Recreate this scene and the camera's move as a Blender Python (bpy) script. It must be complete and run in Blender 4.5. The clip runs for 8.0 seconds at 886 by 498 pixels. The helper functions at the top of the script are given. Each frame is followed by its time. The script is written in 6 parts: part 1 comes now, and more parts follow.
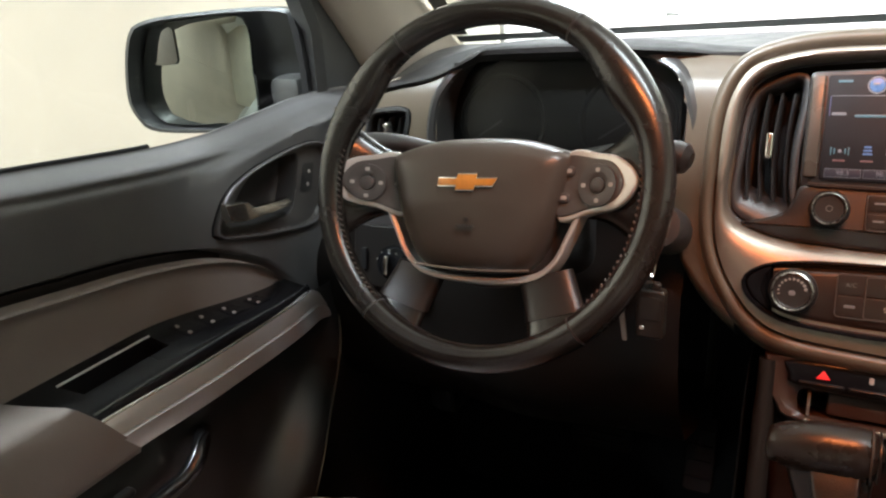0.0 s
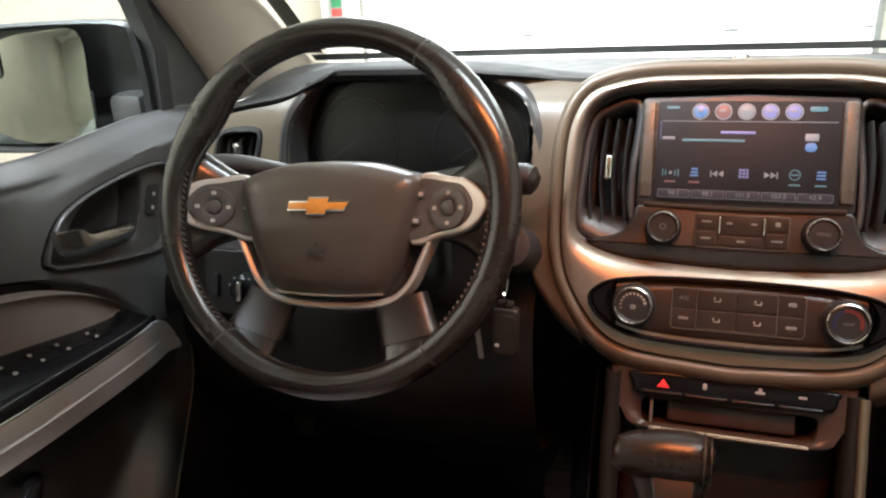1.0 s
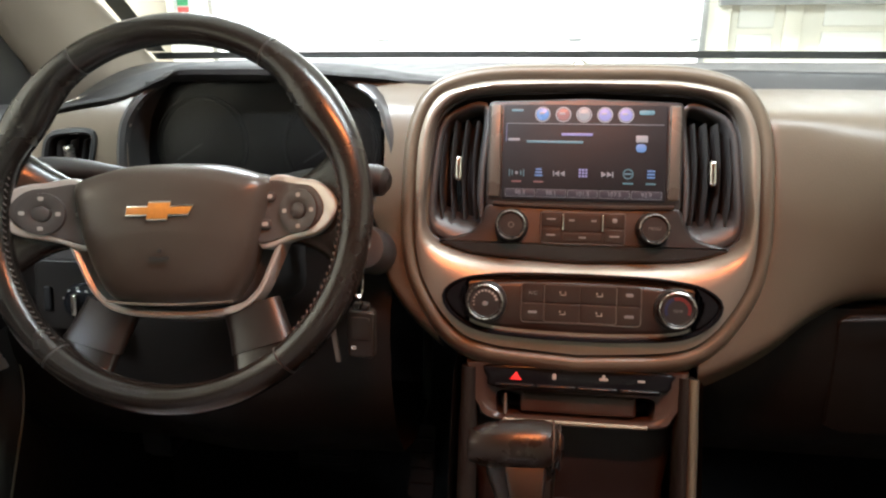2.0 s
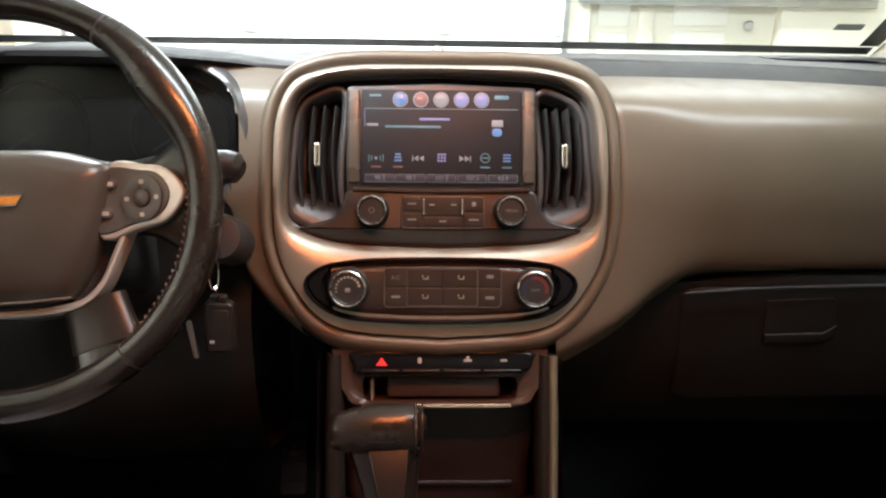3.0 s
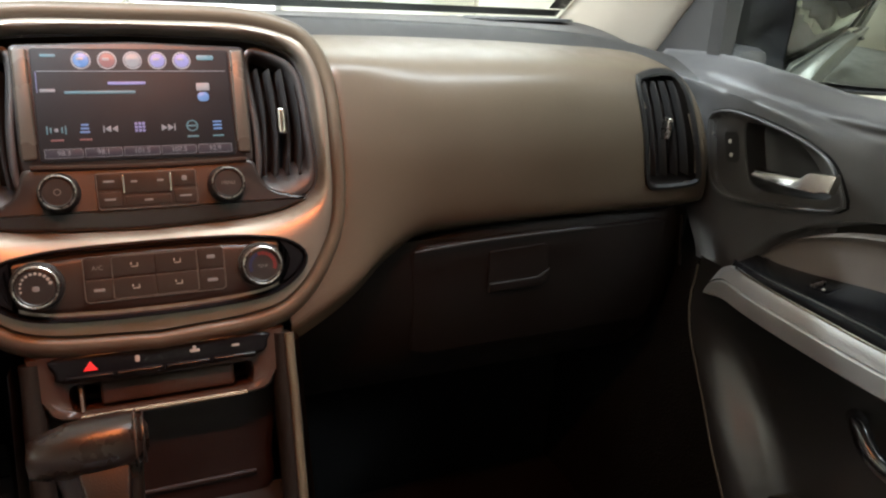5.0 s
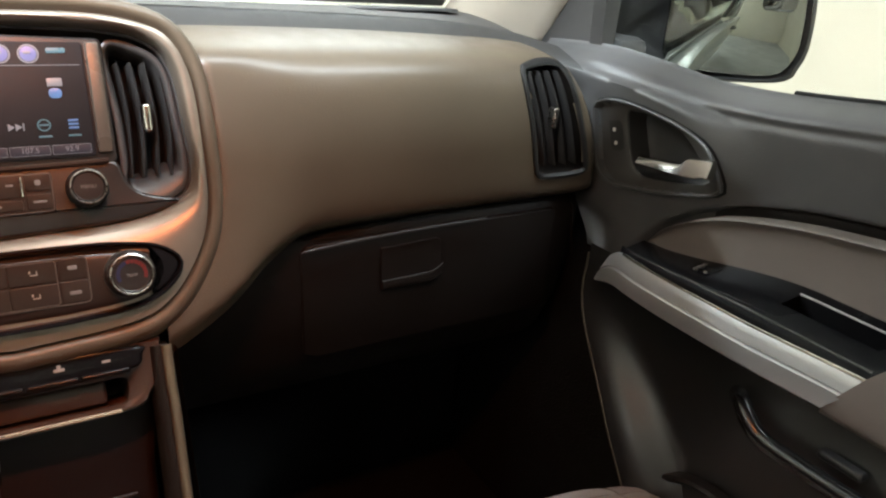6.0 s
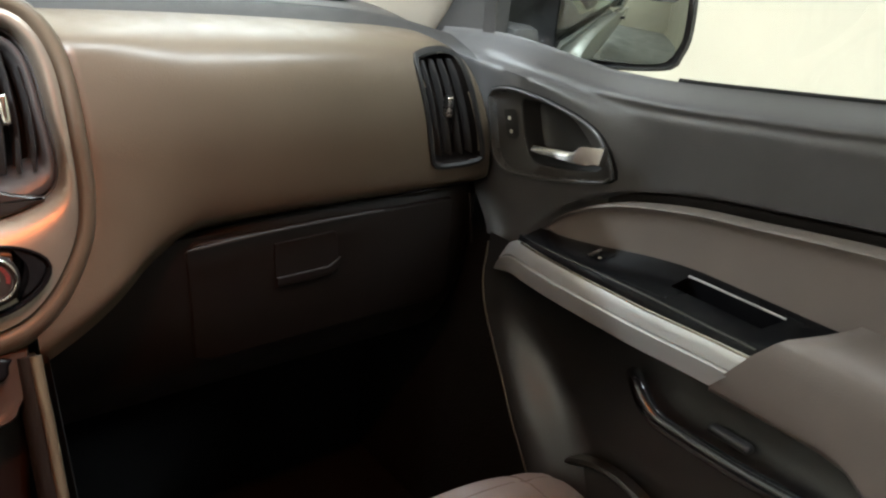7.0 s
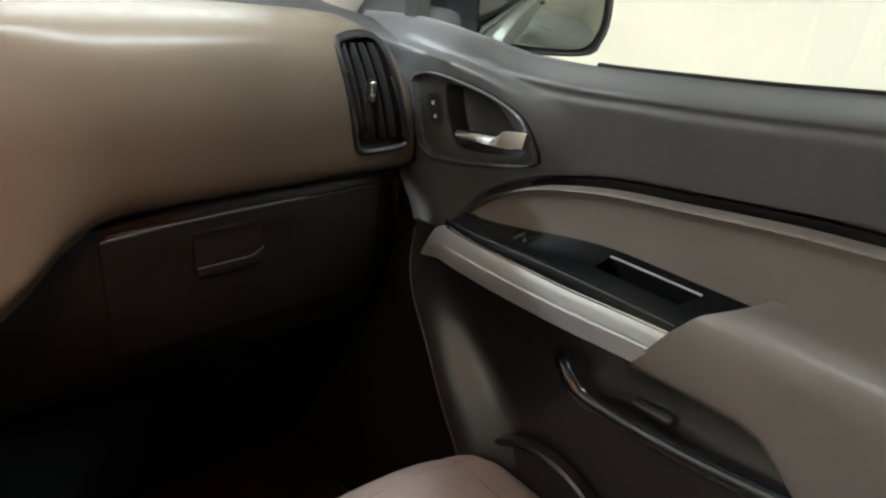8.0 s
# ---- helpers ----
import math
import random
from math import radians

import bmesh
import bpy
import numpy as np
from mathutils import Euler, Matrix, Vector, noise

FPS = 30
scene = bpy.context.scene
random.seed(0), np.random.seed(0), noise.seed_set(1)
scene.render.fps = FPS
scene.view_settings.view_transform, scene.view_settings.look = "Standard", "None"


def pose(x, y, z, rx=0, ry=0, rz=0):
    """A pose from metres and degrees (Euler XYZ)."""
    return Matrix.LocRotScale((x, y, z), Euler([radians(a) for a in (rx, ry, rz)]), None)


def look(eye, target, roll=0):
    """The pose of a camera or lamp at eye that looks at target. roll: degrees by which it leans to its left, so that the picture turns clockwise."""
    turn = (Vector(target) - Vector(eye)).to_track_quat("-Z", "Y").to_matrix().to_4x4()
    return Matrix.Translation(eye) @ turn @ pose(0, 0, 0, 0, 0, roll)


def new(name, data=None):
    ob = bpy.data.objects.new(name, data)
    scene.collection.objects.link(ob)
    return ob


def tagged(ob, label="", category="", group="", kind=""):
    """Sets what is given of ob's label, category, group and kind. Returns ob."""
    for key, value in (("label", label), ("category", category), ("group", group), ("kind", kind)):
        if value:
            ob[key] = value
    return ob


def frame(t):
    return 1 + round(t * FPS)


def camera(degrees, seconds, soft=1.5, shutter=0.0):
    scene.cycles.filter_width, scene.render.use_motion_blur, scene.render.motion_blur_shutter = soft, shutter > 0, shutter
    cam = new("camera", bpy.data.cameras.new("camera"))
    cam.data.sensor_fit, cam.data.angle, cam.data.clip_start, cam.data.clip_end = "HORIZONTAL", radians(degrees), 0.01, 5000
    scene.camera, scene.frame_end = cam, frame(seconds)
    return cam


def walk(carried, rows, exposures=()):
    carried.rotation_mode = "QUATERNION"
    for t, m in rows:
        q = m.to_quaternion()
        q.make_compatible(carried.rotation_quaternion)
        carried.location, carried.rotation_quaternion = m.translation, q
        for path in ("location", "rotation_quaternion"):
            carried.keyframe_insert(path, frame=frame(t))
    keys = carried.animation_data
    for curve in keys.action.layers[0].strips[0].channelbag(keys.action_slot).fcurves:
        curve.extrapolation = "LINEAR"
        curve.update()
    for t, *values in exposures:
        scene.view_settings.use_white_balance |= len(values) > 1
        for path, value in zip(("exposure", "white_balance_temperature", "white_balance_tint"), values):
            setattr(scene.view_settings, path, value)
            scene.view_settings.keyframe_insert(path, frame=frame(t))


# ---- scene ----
cam = camera(62.7, 8.0, soft=2.2)
PATH = [
    (0, (-0.067, -0.036, 1.05), (-1.013, 1.582, 0.352), -5.3),
    (0.5, (-0.068, -0.029, 1.055), (-0.862, 1.67, 0.36), -4.1),
    (1, (-0.055, -0.02, 1.055), (-0.68, 1.752, 0.37), -3.0),
    (1.5, (-0.053, -0.019, 1.055), (-0.486, 1.812, 0.377), -1.7),
    (3, (-0.026, -0.018, 1.04), (0.043, 1.856, 0.345), 1.0),
    (3.5, (-0.024, -0.011, 1.038), (0.236, 1.836, 0.317), 2.1),
    (4, (-0.02, -0.009, 1.036), (0.428, 1.793, 0.292), 3.0),
    (4.5, (-0.016, 0.004, 1.033), (0.6, 1.751, 0.28), 3.5),
    (6, (0.018, 0.03, 1.03), (1.006, 1.593, 0.268), 4.6),
    (6.5, (0.034, 0.032, 1.026), (1.119, 1.529, 0.264), 5.0),
    (7, (0.039, 0.036, 1.026), (1.229, 1.45, 0.262), 5.8),
    (7.5, (0.041, 0.038, 1.025), (1.318, 1.372, 0.256), 6.5),
    (8, (0.042, 0.036, 1.023), (1.375, 1.31, 0.247), 6.9),
]
walk(cam, [(t, look(e, a, r)) for t, e, a, r in PATH], exposures=[(0, 0.88), (1.5, 1.12), (3, 1.07), (4.5, 1.02), (6, 1.07), (8, 1.08)])

# ---- world and light ----
world = bpy.data.worlds.new("world")
scene.world = world
world.use_nodes = True
bg = world.node_tree.nodes["Background"]
sky = world.node_tree.nodes.new("ShaderNodeTexSky")
sky.sky_type = "NISHITA"
sky.sun_disc = False
sky.sun_elevation = radians(20)
sky.sun_rotation = radians(0)
world.node_tree.links.new(sky.outputs[0], bg.inputs[0])
bg.inputs[1].default_value = 0.15


sun_data = bpy.data.lights.new("sun", "SUN")
sun_data.energy, sun_data.angle, sun_data.color = 5.0, radians(0.5), (1.0, 0.97, 0.92)
sun = new("sun", sun_data)
sun.matrix_world = look((0, 30, 11), (0, 0, 0))


def area_lamp(name, place, target, wide, deep, watts, colour):
    data = bpy.data.lights.new(name, "AREA")
    data.shape, data.size, data.size_y = "RECTANGLE", wide, deep
    data.energy, data.color = watts, colour
    ob = new(name, data)
    ob.matrix_world = look(place, target)
    return ob


# unseen ceiling battens, added to light walls and cabin, and the headliner's map lamp
BATTENS = ((-1.3, 3.9, 110), (1.9, 3.9, 30), (-1.25, -0.4, 205), (1.0, 0.3, 34), (1.3, -1.2, 34), (-0.2, -5.2, 145))
for lx, ly, watts in BATTENS:
    area_lamp("batten_fill_light", (lx, ly, 3.02), (lx, ly + 0.001, 0), 1.5, 0.3, watts, (0.80, 0.92, 1.0))
# lamp added outside the translucent overhead door to strengthen the daylight through it
area_lamp("door_boost_lamp", (-0.72, 5.6, 1.1), (-0.72, 5.0, 1.1), 3.3, 2.6, 40, (0.92, 0.97, 1.0))
# added for the orange glow on the stack; its spread keeps off the doors
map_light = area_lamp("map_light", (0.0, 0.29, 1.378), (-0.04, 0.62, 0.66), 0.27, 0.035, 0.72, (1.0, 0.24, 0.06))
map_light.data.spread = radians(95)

# ---- materials ----


def mat(name, base, rough=0.5, metal=0.0, grain=0.0, grain_scale=900.0, vary=0.12, vary_scale=9.0, coat=0.0, emit=None, power=0.0, wear=0.12, gloss=0.5):
    m = bpy.data.materials.new(name)
    m.use_nodes = True
    nt = m.node_tree
    p = nt.nodes["Principled BSDF"]
    p.inputs["Metallic"].default_value = metal
    p.inputs["Coat Weight"].default_value = coat
    p.inputs["Coat Roughness"].default_value = 0.12
    p.inputs["Specular IOR Level"].default_value = gloss
    where = nt.nodes.new("ShaderNodeTexCoord")
    broad = nt.nodes.new("ShaderNodeTexNoise")
    broad.inputs["Scale"].default_value = vary_scale
    broad.inputs["Detail"].default_value = 6
    nt.links.new(where.outputs["Object"], broad.inputs["Vector"])
    ramp = nt.nodes.new("ShaderNodeMapRange")
    ramp.inputs[1].default_value, ramp.inputs[2].default_value = 0.3, 0.7
    ramp.inputs[3].default_value, ramp.inputs[4].default_value = 1 - vary, 1 + vary
    nt.links.new(broad.outputs[0], ramp.inputs[0])
    mul = nt.nodes.new("ShaderNodeMix")
    mul.data_type, mul.blend_type = "RGBA", "MULTIPLY"
    mul.inputs[0].default_value = 1
    mul.inputs[6].default_value = (*base, 1)
    nt.links.new(ramp.outputs[0], mul.inputs[7])
    nt.links.new(mul.outputs[2], p.inputs["Base Color"])
    smudge = nt.nodes.new("ShaderNodeTexNoise")
    smudge.inputs["Scale"].default_value = vary_scale * 4.3
    smudge.inputs["Detail"].default_value = 5
    nt.links.new(where.outputs["Object"], smudge.inputs["Vector"])
    rr = nt.nodes.new("ShaderNodeMapRange")
    rr.inputs[1].default_value, rr.inputs[2].default_value = 0.3, 0.7
    rr.inputs[3].default_value, rr.inputs[4].default_value = max(0.02, rough * (1 - wear)), min(1, rough * (1 + wear))
    nt.links.new(smudge.outputs[0], rr.inputs[0])
    nt.links.new(rr.outputs[0], p.inputs["Roughness"])
    if grain:
        fine = nt.nodes.new("ShaderNodeTexVoronoi")
        fine.inputs["Scale"].default_value = grain_scale
        nt.links.new(where.outputs["Object"], fine.inputs["Vector"])
        bump = nt.nodes.new("ShaderNodeBump")
        bump.inputs["Strength"].default_value = grain
        bump.inputs["Distance"].default_value = 0.0006
        nt.links.new(fine.outputs[0], bump.inputs["Height"])
        nt.links.new(bump.outputs[0], p.inputs["Normal"])
    if emit:
        p.inputs["Emission Color"].default_value = (*emit, 1)
        p.inputs["Emission Strength"].default_value = power
    return m


def glass(name, tint, rough=0.0, shiny=0.05):
    m = bpy.data.materials.new(name)
    m.use_nodes = True
    nt = m.node_tree
    nt.nodes.remove(nt.nodes["Principled BSDF"])
    out = nt.nodes["Material Output"]
    clear = nt.nodes.new("ShaderNodeBsdfTransparent")
    clear.inputs[0].default_value = (*tint, 1)
    shine = nt.nodes.new("ShaderNodeBsdfGlossy")
    shine.inputs["Roughness"].default_value = rough
    mix = nt.nodes.new("ShaderNodeMixShader")
    mix.inputs[0].default_value = shiny
    nt.links.new(clear.outputs[0], mix.inputs[1])
    nt.links.new(shine.outputs[0], mix.inputs[2])
    nt.links.new(mix.outputs[0], out.inputs[0])
    return m


CHARCOAL = mat("charcoal_plastic", (0.036, 0.0345, 0.034), 0.42, grain=0.35, grain_scale=700)
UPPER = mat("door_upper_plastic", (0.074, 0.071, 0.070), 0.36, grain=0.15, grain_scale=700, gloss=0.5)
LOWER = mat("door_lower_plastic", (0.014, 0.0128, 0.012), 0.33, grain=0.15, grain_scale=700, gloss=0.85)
BLACK = mat("black_plastic", (0.028, 0.0265, 0.0255), 0.45, grain=0.3, grain_scale=800)
TAUPE = mat("taupe_plastic", (0.090, 0.069, 0.047), 0.38, grain=0.12, grain_scale=650, vary=0.06, gloss=0.5)
TAUPE_SOFT = mat("taupe_vinyl", (0.178, 0.149, 0.131), 0.44, grain=0.12, grain_scale=500, vary=0.06)
TOPGREY = mat("dash_top_plastic", (0.060, 0.055, 0.051), 0.55, grain=0.35, grain_scale=650, gloss=0.25)
SILVER = mat("satin_silver_paint", (0.26, 0.222, 0.18), 0.36, metal=0.6, vary=0.03, wear=0.03)
SILVER_DOOR = mat("satin_grey_paint", (0.54, 0.54, 0.535), 0.36, metal=0.65, vary=0.03, wear=0.04)
SILVER_WHEEL = mat("bright_satin_trim", (0.58, 0.56, 0.52), 0.34, metal=0.5, vary=0.03, wear=0.04)
GLOSS = mat("gloss_black", (0.007, 0.007, 0.008), 0.18, coat=0.0, gloss=0.15, wear=0.05)
BEAD = mat("gloss_black_bead", (0.010, 0.010, 0.011), 0.24, coat=0.8, wear=0.05)
SATIN_BLACK = mat("satin_black", (0.038, 0.036, 0.035), 0.36, grain=0.15)
CHROME = mat("chrome", (0.74, 0.71, 0.66), 0.17, metal=1.0, vary=0.02)
LEATHER = mat("black_leather", (0.015, 0.0125, 0.0105), 0.25, coat=0.35, grain_scale=900, vary=0.04, vary_scale=12, wear=0.03)
LEATHER_PERF = mat("perforated_leather", (0.015, 0.0125, 0.0105), 0.27, coat=0.3, grain_scale=900, vary=0.04, vary_scale=12, wear=0.03)
COVER = mat("airbag_cover_vinyl", (0.064, 0.053, 0.043), 0.32, vary=0.05, wear=0.02)
GOLD = mat("gold_enamel", (0.60, 0.24, 0.035), 0.35, coat=0.2, vary=0.1, vary_scale=120)
THREAD = mat("seam_thread", (0.055, 0.046, 0.039), 0.7)
CLOTH = mat("beige_pillar_cloth", (0.50, 0.43, 0.345), 0.85, grain=0.5, grain_scale=1400, vary=0.05)
SEAT = mat("taupe_seat_leather", (0.34, 0.305, 0.290), 0.5, grain=0.15, grain_scale=420, vary=0.1)
CARPET = mat("black_carpet", (0.012, 0.0115, 0.0115), 0.95, grain=1.0, grain_scale=300, gloss=0.05)
HOODBLACK = mat("matt_hood_plastic", (0.022, 0.0205, 0.020), 0.68, grain=0.35, grain_scale=800, gloss=0.3)
RUBBER = mat("black_rubber", (0.011, 0.010, 0.010), 0.6, grain=0.3, gloss=0.15)
KNOB = mat("knob_plastic", (0.018, 0.015, 0.014), 0.36, grain=0.2)
BROWNPANEL = mat("control_panel_plastic", (0.028, 0.0185, 0.014), 0.32, grain=0.1, vary=0.08, gloss=0.35)
SCREEN = mat("display_glass", (0.010, 0.008, 0.008), 0.4, emit=(0.27, 0.25, 0.28), power=0.013, gloss=0.12)
INK_WHITE = mat("white_print", (0.30, 0.285, 0.26), 0.7, gloss=0.2)
INK_RED = mat("red_lit_print", (0.7, 0.02, 0.02), 0.5, emit=(1.0, 0.03, 0.03), power=0.26)
INK_BLUE = mat("blue_print", (0.012, 0.018, 0.06), 0.5)
LCD_BLUE = mat("display_blue", (0.05, 0.1, 0.2), 0.3, emit=(0.20, 0.42, 0.85), power=0.068)
LCD_CYAN = mat("display_cyan", (0.05, 0.1, 0.12), 0.3, emit=(0.12, 0.42, 0.46), power=0.056)
LCD_WHITE = mat("display_white", (0.1, 0.1, 0.1), 0.3, emit=(0.62, 0.64, 0.78), power=0.078)
LCD_RED = mat("display_red", (0.1, 0.05, 0.05), 0.3, emit=(0.62, 0.22, 0.22), power=0.052)
LCD_VIOLET = mat("display_violet", (0.1, 0.1, 0.2), 0.3, emit=(0.42, 0.40, 0.78), power=0.062)
MIRROR = mat("mirror_silvering", (0.25, 0.262, 0.235), 0.02, metal=1.0, vary=0.0, wear=0.0)
MIRROR_BLACK = mat("mirror_housing_plastic", (0.014, 0.0135, 0.0135), 0.42, grain=0.25, grain_scale=800)
PAINT = mat("silver_car_paint", (0.42, 0.42, 0.40), 0.3, metal=0.35, coat=0.6, vary=0.03)
HEADLINER = mat("headliner_cloth", (0.42, 0.38, 0.33), 0.9, grain=0.4, grain_scale=1500)
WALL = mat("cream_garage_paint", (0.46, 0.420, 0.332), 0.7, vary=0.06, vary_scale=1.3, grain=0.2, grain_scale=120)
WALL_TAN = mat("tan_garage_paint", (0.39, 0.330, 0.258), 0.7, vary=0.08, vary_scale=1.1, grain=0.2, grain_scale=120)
DOORWHITE = mat("white_door_paint", (0.86, 0.86, 0.84), 0.45, vary=0.03, vary_scale=2.0)
# mostly translucent, so that light from outside makes the overhead door glow
nt = DOORWHITE.node_tree
pass_light = nt.nodes.new("ShaderNodeBsdfTranslucent")
pass_light.inputs[0].default_value = (0.97, 0.98, 1.0, 1)
both = nt.nodes.new("ShaderNodeMixShader")
both.inputs[0].default_value = 0.88
nt.links.new(nt.nodes["Principled BSDF"].outputs[0], both.inputs[1])
nt.links.new(pass_light.outputs[0], both.inputs[2])
nt.links.new(both.outputs[0], nt.nodes["Material Output"].inputs[0])
CEILING = mat("white_ceiling_paint", (0.80, 0.80, 0.78), 0.7, vary=0.04, vary_scale=1.3)
CREAM = mat("cream_door_paint", (0.80, 0.76, 0.66), 0.5, vary=0.04, vary_scale=3.0)
STEEL = mat("galvanised_steel", (0.5, 0.5, 0.5), 0.4, metal=0.9)
CONCRETE = mat("concrete_floor", (0.30, 0.29, 0.27), 0.7, grain=0.4, grain_scale=90, vary=0.2, vary_scale=2.5)
CLEAR = glass("clear_glass", (0.93, 0.96, 0.94))
TINTED = glass("tinted_glass", (0.62, 0.66, 0.64))
LENSCLEAR = glass("cluster_lens", (0.13, 0.135, 0.145), 0.30, 0.045)
BATTEN = mat("batten_diffuser", (0.9, 0.9, 0.85), 0.5, emit=(1.0, 0.95, 0.82), power=3.0)
LAMPLENS = mat("map_lamp_lens", (0.9, 0.6, 0.3), 0.4, emit=(1.0, 0.40, 0.15), power=6.0)
DIM = mat("dim_print", (0.16, 0.16, 0.16), 0.6)
CHROME_SATIN = mat("satin_chrome", (0.56, 0.53, 0.48), 0.18, metal=1.0, vary=0.03)
DASHLOW = mat("lower_dash_plastic", (0.0115, 0.0092, 0.008), 0.46, grain=0.3, grain_scale=700, gloss=0.2)
PANELWHITE = mat("panel_white_paint", (0.82, 0.80, 0.74), 0.5, vary=0.03, vary_scale=3.0)
KEYGREY = mat("key_fob_plastic", (0.022, 0.017, 0.012), 0.4, grain=0.2)
SEATSEAM = mat("seat_thread", (0.25, 0.22, 0.205), 0.8)
DARKTRIM = mat("dark_ring_trim", (0.10, 0.085, 0.06), 0.35, metal=0.5)
PODGREY = mat("pod_plastic", (0.07, 0.064, 0.058), 0.42, grain=0.2)
ROCKER = mat("rocker_plastic", (0.055, 0.050, 0.046), 0.4, grain=0.2)
RINGCHROME = mat("worn_ring_chrome", (0.46, 0.43, 0.40), 0.28, metal=1.0, vary=0.15, vary_scale=90)
NICKEL = mat("dull_key_metal", (0.28, 0.26, 0.23), 0.45, metal=0.8)
WARMTRIM = mat("lit_rail_edge", (0.24, 0.20, 0.14), 0.35, metal=0.7)

# ---- mesh tools ----
BASE = {}


def thing(name, place, label, category, group="", kind=""):
    ob = new(name)
    ob.location = place
    ob.empty_display_size = 0.05
    BASE[ob.name] = Vector(place)
    return tagged(ob, label, category, group, kind)


def finish(name, bm, material, sharp=38):
    bmesh.ops.recalc_face_normals(bm, faces=bm.faces)
    me = bpy.data.meshes.new(name)
    bm.to_mesh(me)
    bm.free()
    me.materials.append(material)
    for p in me.polygons:
        p.use_smooth = True
    me.set_sharp_from_angle(angle=radians(sharp))
    return me


def part(name, bm, material, parent, label="", sharp=38):
    me = finish(name, bm, material, sharp)
    base = BASE[parent.name]
    me.transform(Matrix.Translation(-base))
    ob = new(name, me)
    ob.parent = parent
    BASE[ob.name] = base
    if label:
        ob["label"] = label
    return ob


def solid(name, bm, material, label, category="", kind="", group="", sharp=38):
    ob = new(name, finish(name, bm, material, sharp))
    return tagged(ob, label, category, group, kind)


def spline(pts, n, closed=False):
    """n points evenly spaced along a Catmull-Rom curve through pts."""
    pts = [Vector(p) for p in pts]
    k, fine = len(pts), []
    spans = k if closed else k - 1
    for i in range(spans):
        if closed:
            a, b, c, d = pts[(i - 1) % k], pts[i], pts[(i + 1) % k], pts[(i + 2) % k]
        else:
            b, c = pts[i], pts[i + 1]
            a = pts[i - 1] if i else b * 2 - c
            d = pts[i + 2] if i + 2 < k else c * 2 - b
        for j in range(16):
            t = j / 16
            fine.append(0.5 * (2 * b + (c - a) * t + (2 * a - 5 * b + 4 * c - d) * t * t + (3 * b - a - 3 * c + d) * t ** 3))
    fine.append(pts[0] if closed else pts[-1])
    run = [0.0]
    for a, b in zip(fine, fine[1:]):
        run.append(run[-1] + (b - a).length)
    out, j = [], 0
    for i in range(n):
        want = run[-1] * i / (n if closed else n - 1)
        while j < len(run) - 2 and run[j + 1] < want:
            j += 1
        span = run[j + 1] - run[j]
        out.append(fine[j].lerp(fine[j + 1], (want - run[j]) / span if span else 0))
    return out


def curve1(pts, x):
    """Smooth value at x through (x, y) pairs in rising x."""
    xs, ys = [p[0] for p in pts], [p[1] for p in pts]
    if x <= xs[0]:
        return ys[0]
    if x >= xs[-1]:
        return ys[-1]
    i = max(j for j in range(len(xs)) if xs[j] <= x)
    i = min(i, len(xs) - 2)
    t = (x - xs[i]) / (xs[i + 1] - xs[i])
    m0 = (ys[i + 1] - ys[max(i - 1, 0)]) / (xs[i + 1] - xs[max(i - 1, 0)])
    m1 = (ys[min(i + 2, len(xs) - 1)] - ys[i]) / (xs[min(i + 2, len(xs) - 1)] - xs[i])
    h = xs[i + 1] - xs[i]
    return (ys[i] * (2 * t ** 3 - 3 * t * t + 1) + m0 * h * (t ** 3 - 2 * t * t + t)
            + ys[i + 1] * (3 * t * t - 2 * t ** 3) + m1 * h * (t ** 3 - t * t))


def mirrored(half, n):
    """A closed outline from its half at positive u, given from the top centre to the bottom centre."""
    right = spline(half, n // 2 + 1)
    left = [Vector((-p[0], p[1])) for p in reversed(right[1:-1])]
    return right + left


def rrect(cx, cy, w, h, r, n=5):
    r = min(r, w / 2 - 1e-5, h / 2 - 1e-5)
    out = []
    for qx, qy, a0 in ((1, 1, 90), (1, -1, 0), (-1, -1, -90), (-1, 1, -180)):
        for i in range(n + 1):
            a = radians(a0 - 90 * i / n)
            out.append(Vector((cx + qx * (w / 2 - r) + r * math.cos(a), cy + qy * (h / 2 - r) + r * math.sin(a))))
    return out


def poly(pts, r, n=5):
    """A closed straight-sided outline with its corners rounded by r."""
    pts = [Vector(p) for p in pts]
    out = []
    for i, p in enumerate(pts):
        a, b = pts[i - 1] - p, pts[(i + 1) % len(pts)] - p
        q = min(r, a.length * 0.45, b.length * 0.45)
        s, e = p + a.normalized() * q, p + b.normalized() * q
        for k in range(n + 1):
            t = k / n
            out.append(s * (1 - t) ** 2 + p * 2 * t * (1 - t) + e * t * t)
    return out


def circ(cx, cy, r, n=40, squash=1.0):
    return [Vector((cx + r * math.sin(2 * math.pi * i / n), cy + squash * r * math.cos(2 * math.pi * i / n))) for i in range(n)]


def shrink(pts, d):
    """A closed clockwise outline moved inwards by d."""
    n, out = len(pts), []
    for i in range(n):
        e = (pts[(i + 1) % n] - pts[i - 1])
        if e.length < 1e-9:
            out.append(pts[i].copy())
            continue
        e.normalize()
        out.append(pts[i] + Vector((e[1], -e[0])) * d)
    return out


def inside(p, pts):
    hit, n = False, len(pts)
    for i in range(n):
        a, b = pts[i], pts[i - 1]
        if (a[1] > p[1]) != (b[1] > p[1]) and p[0] < (b[0] - a[0]) * (p[1] - a[1]) / (b[1] - a[1]) + a[0]:
            hit = not hit
    return hit


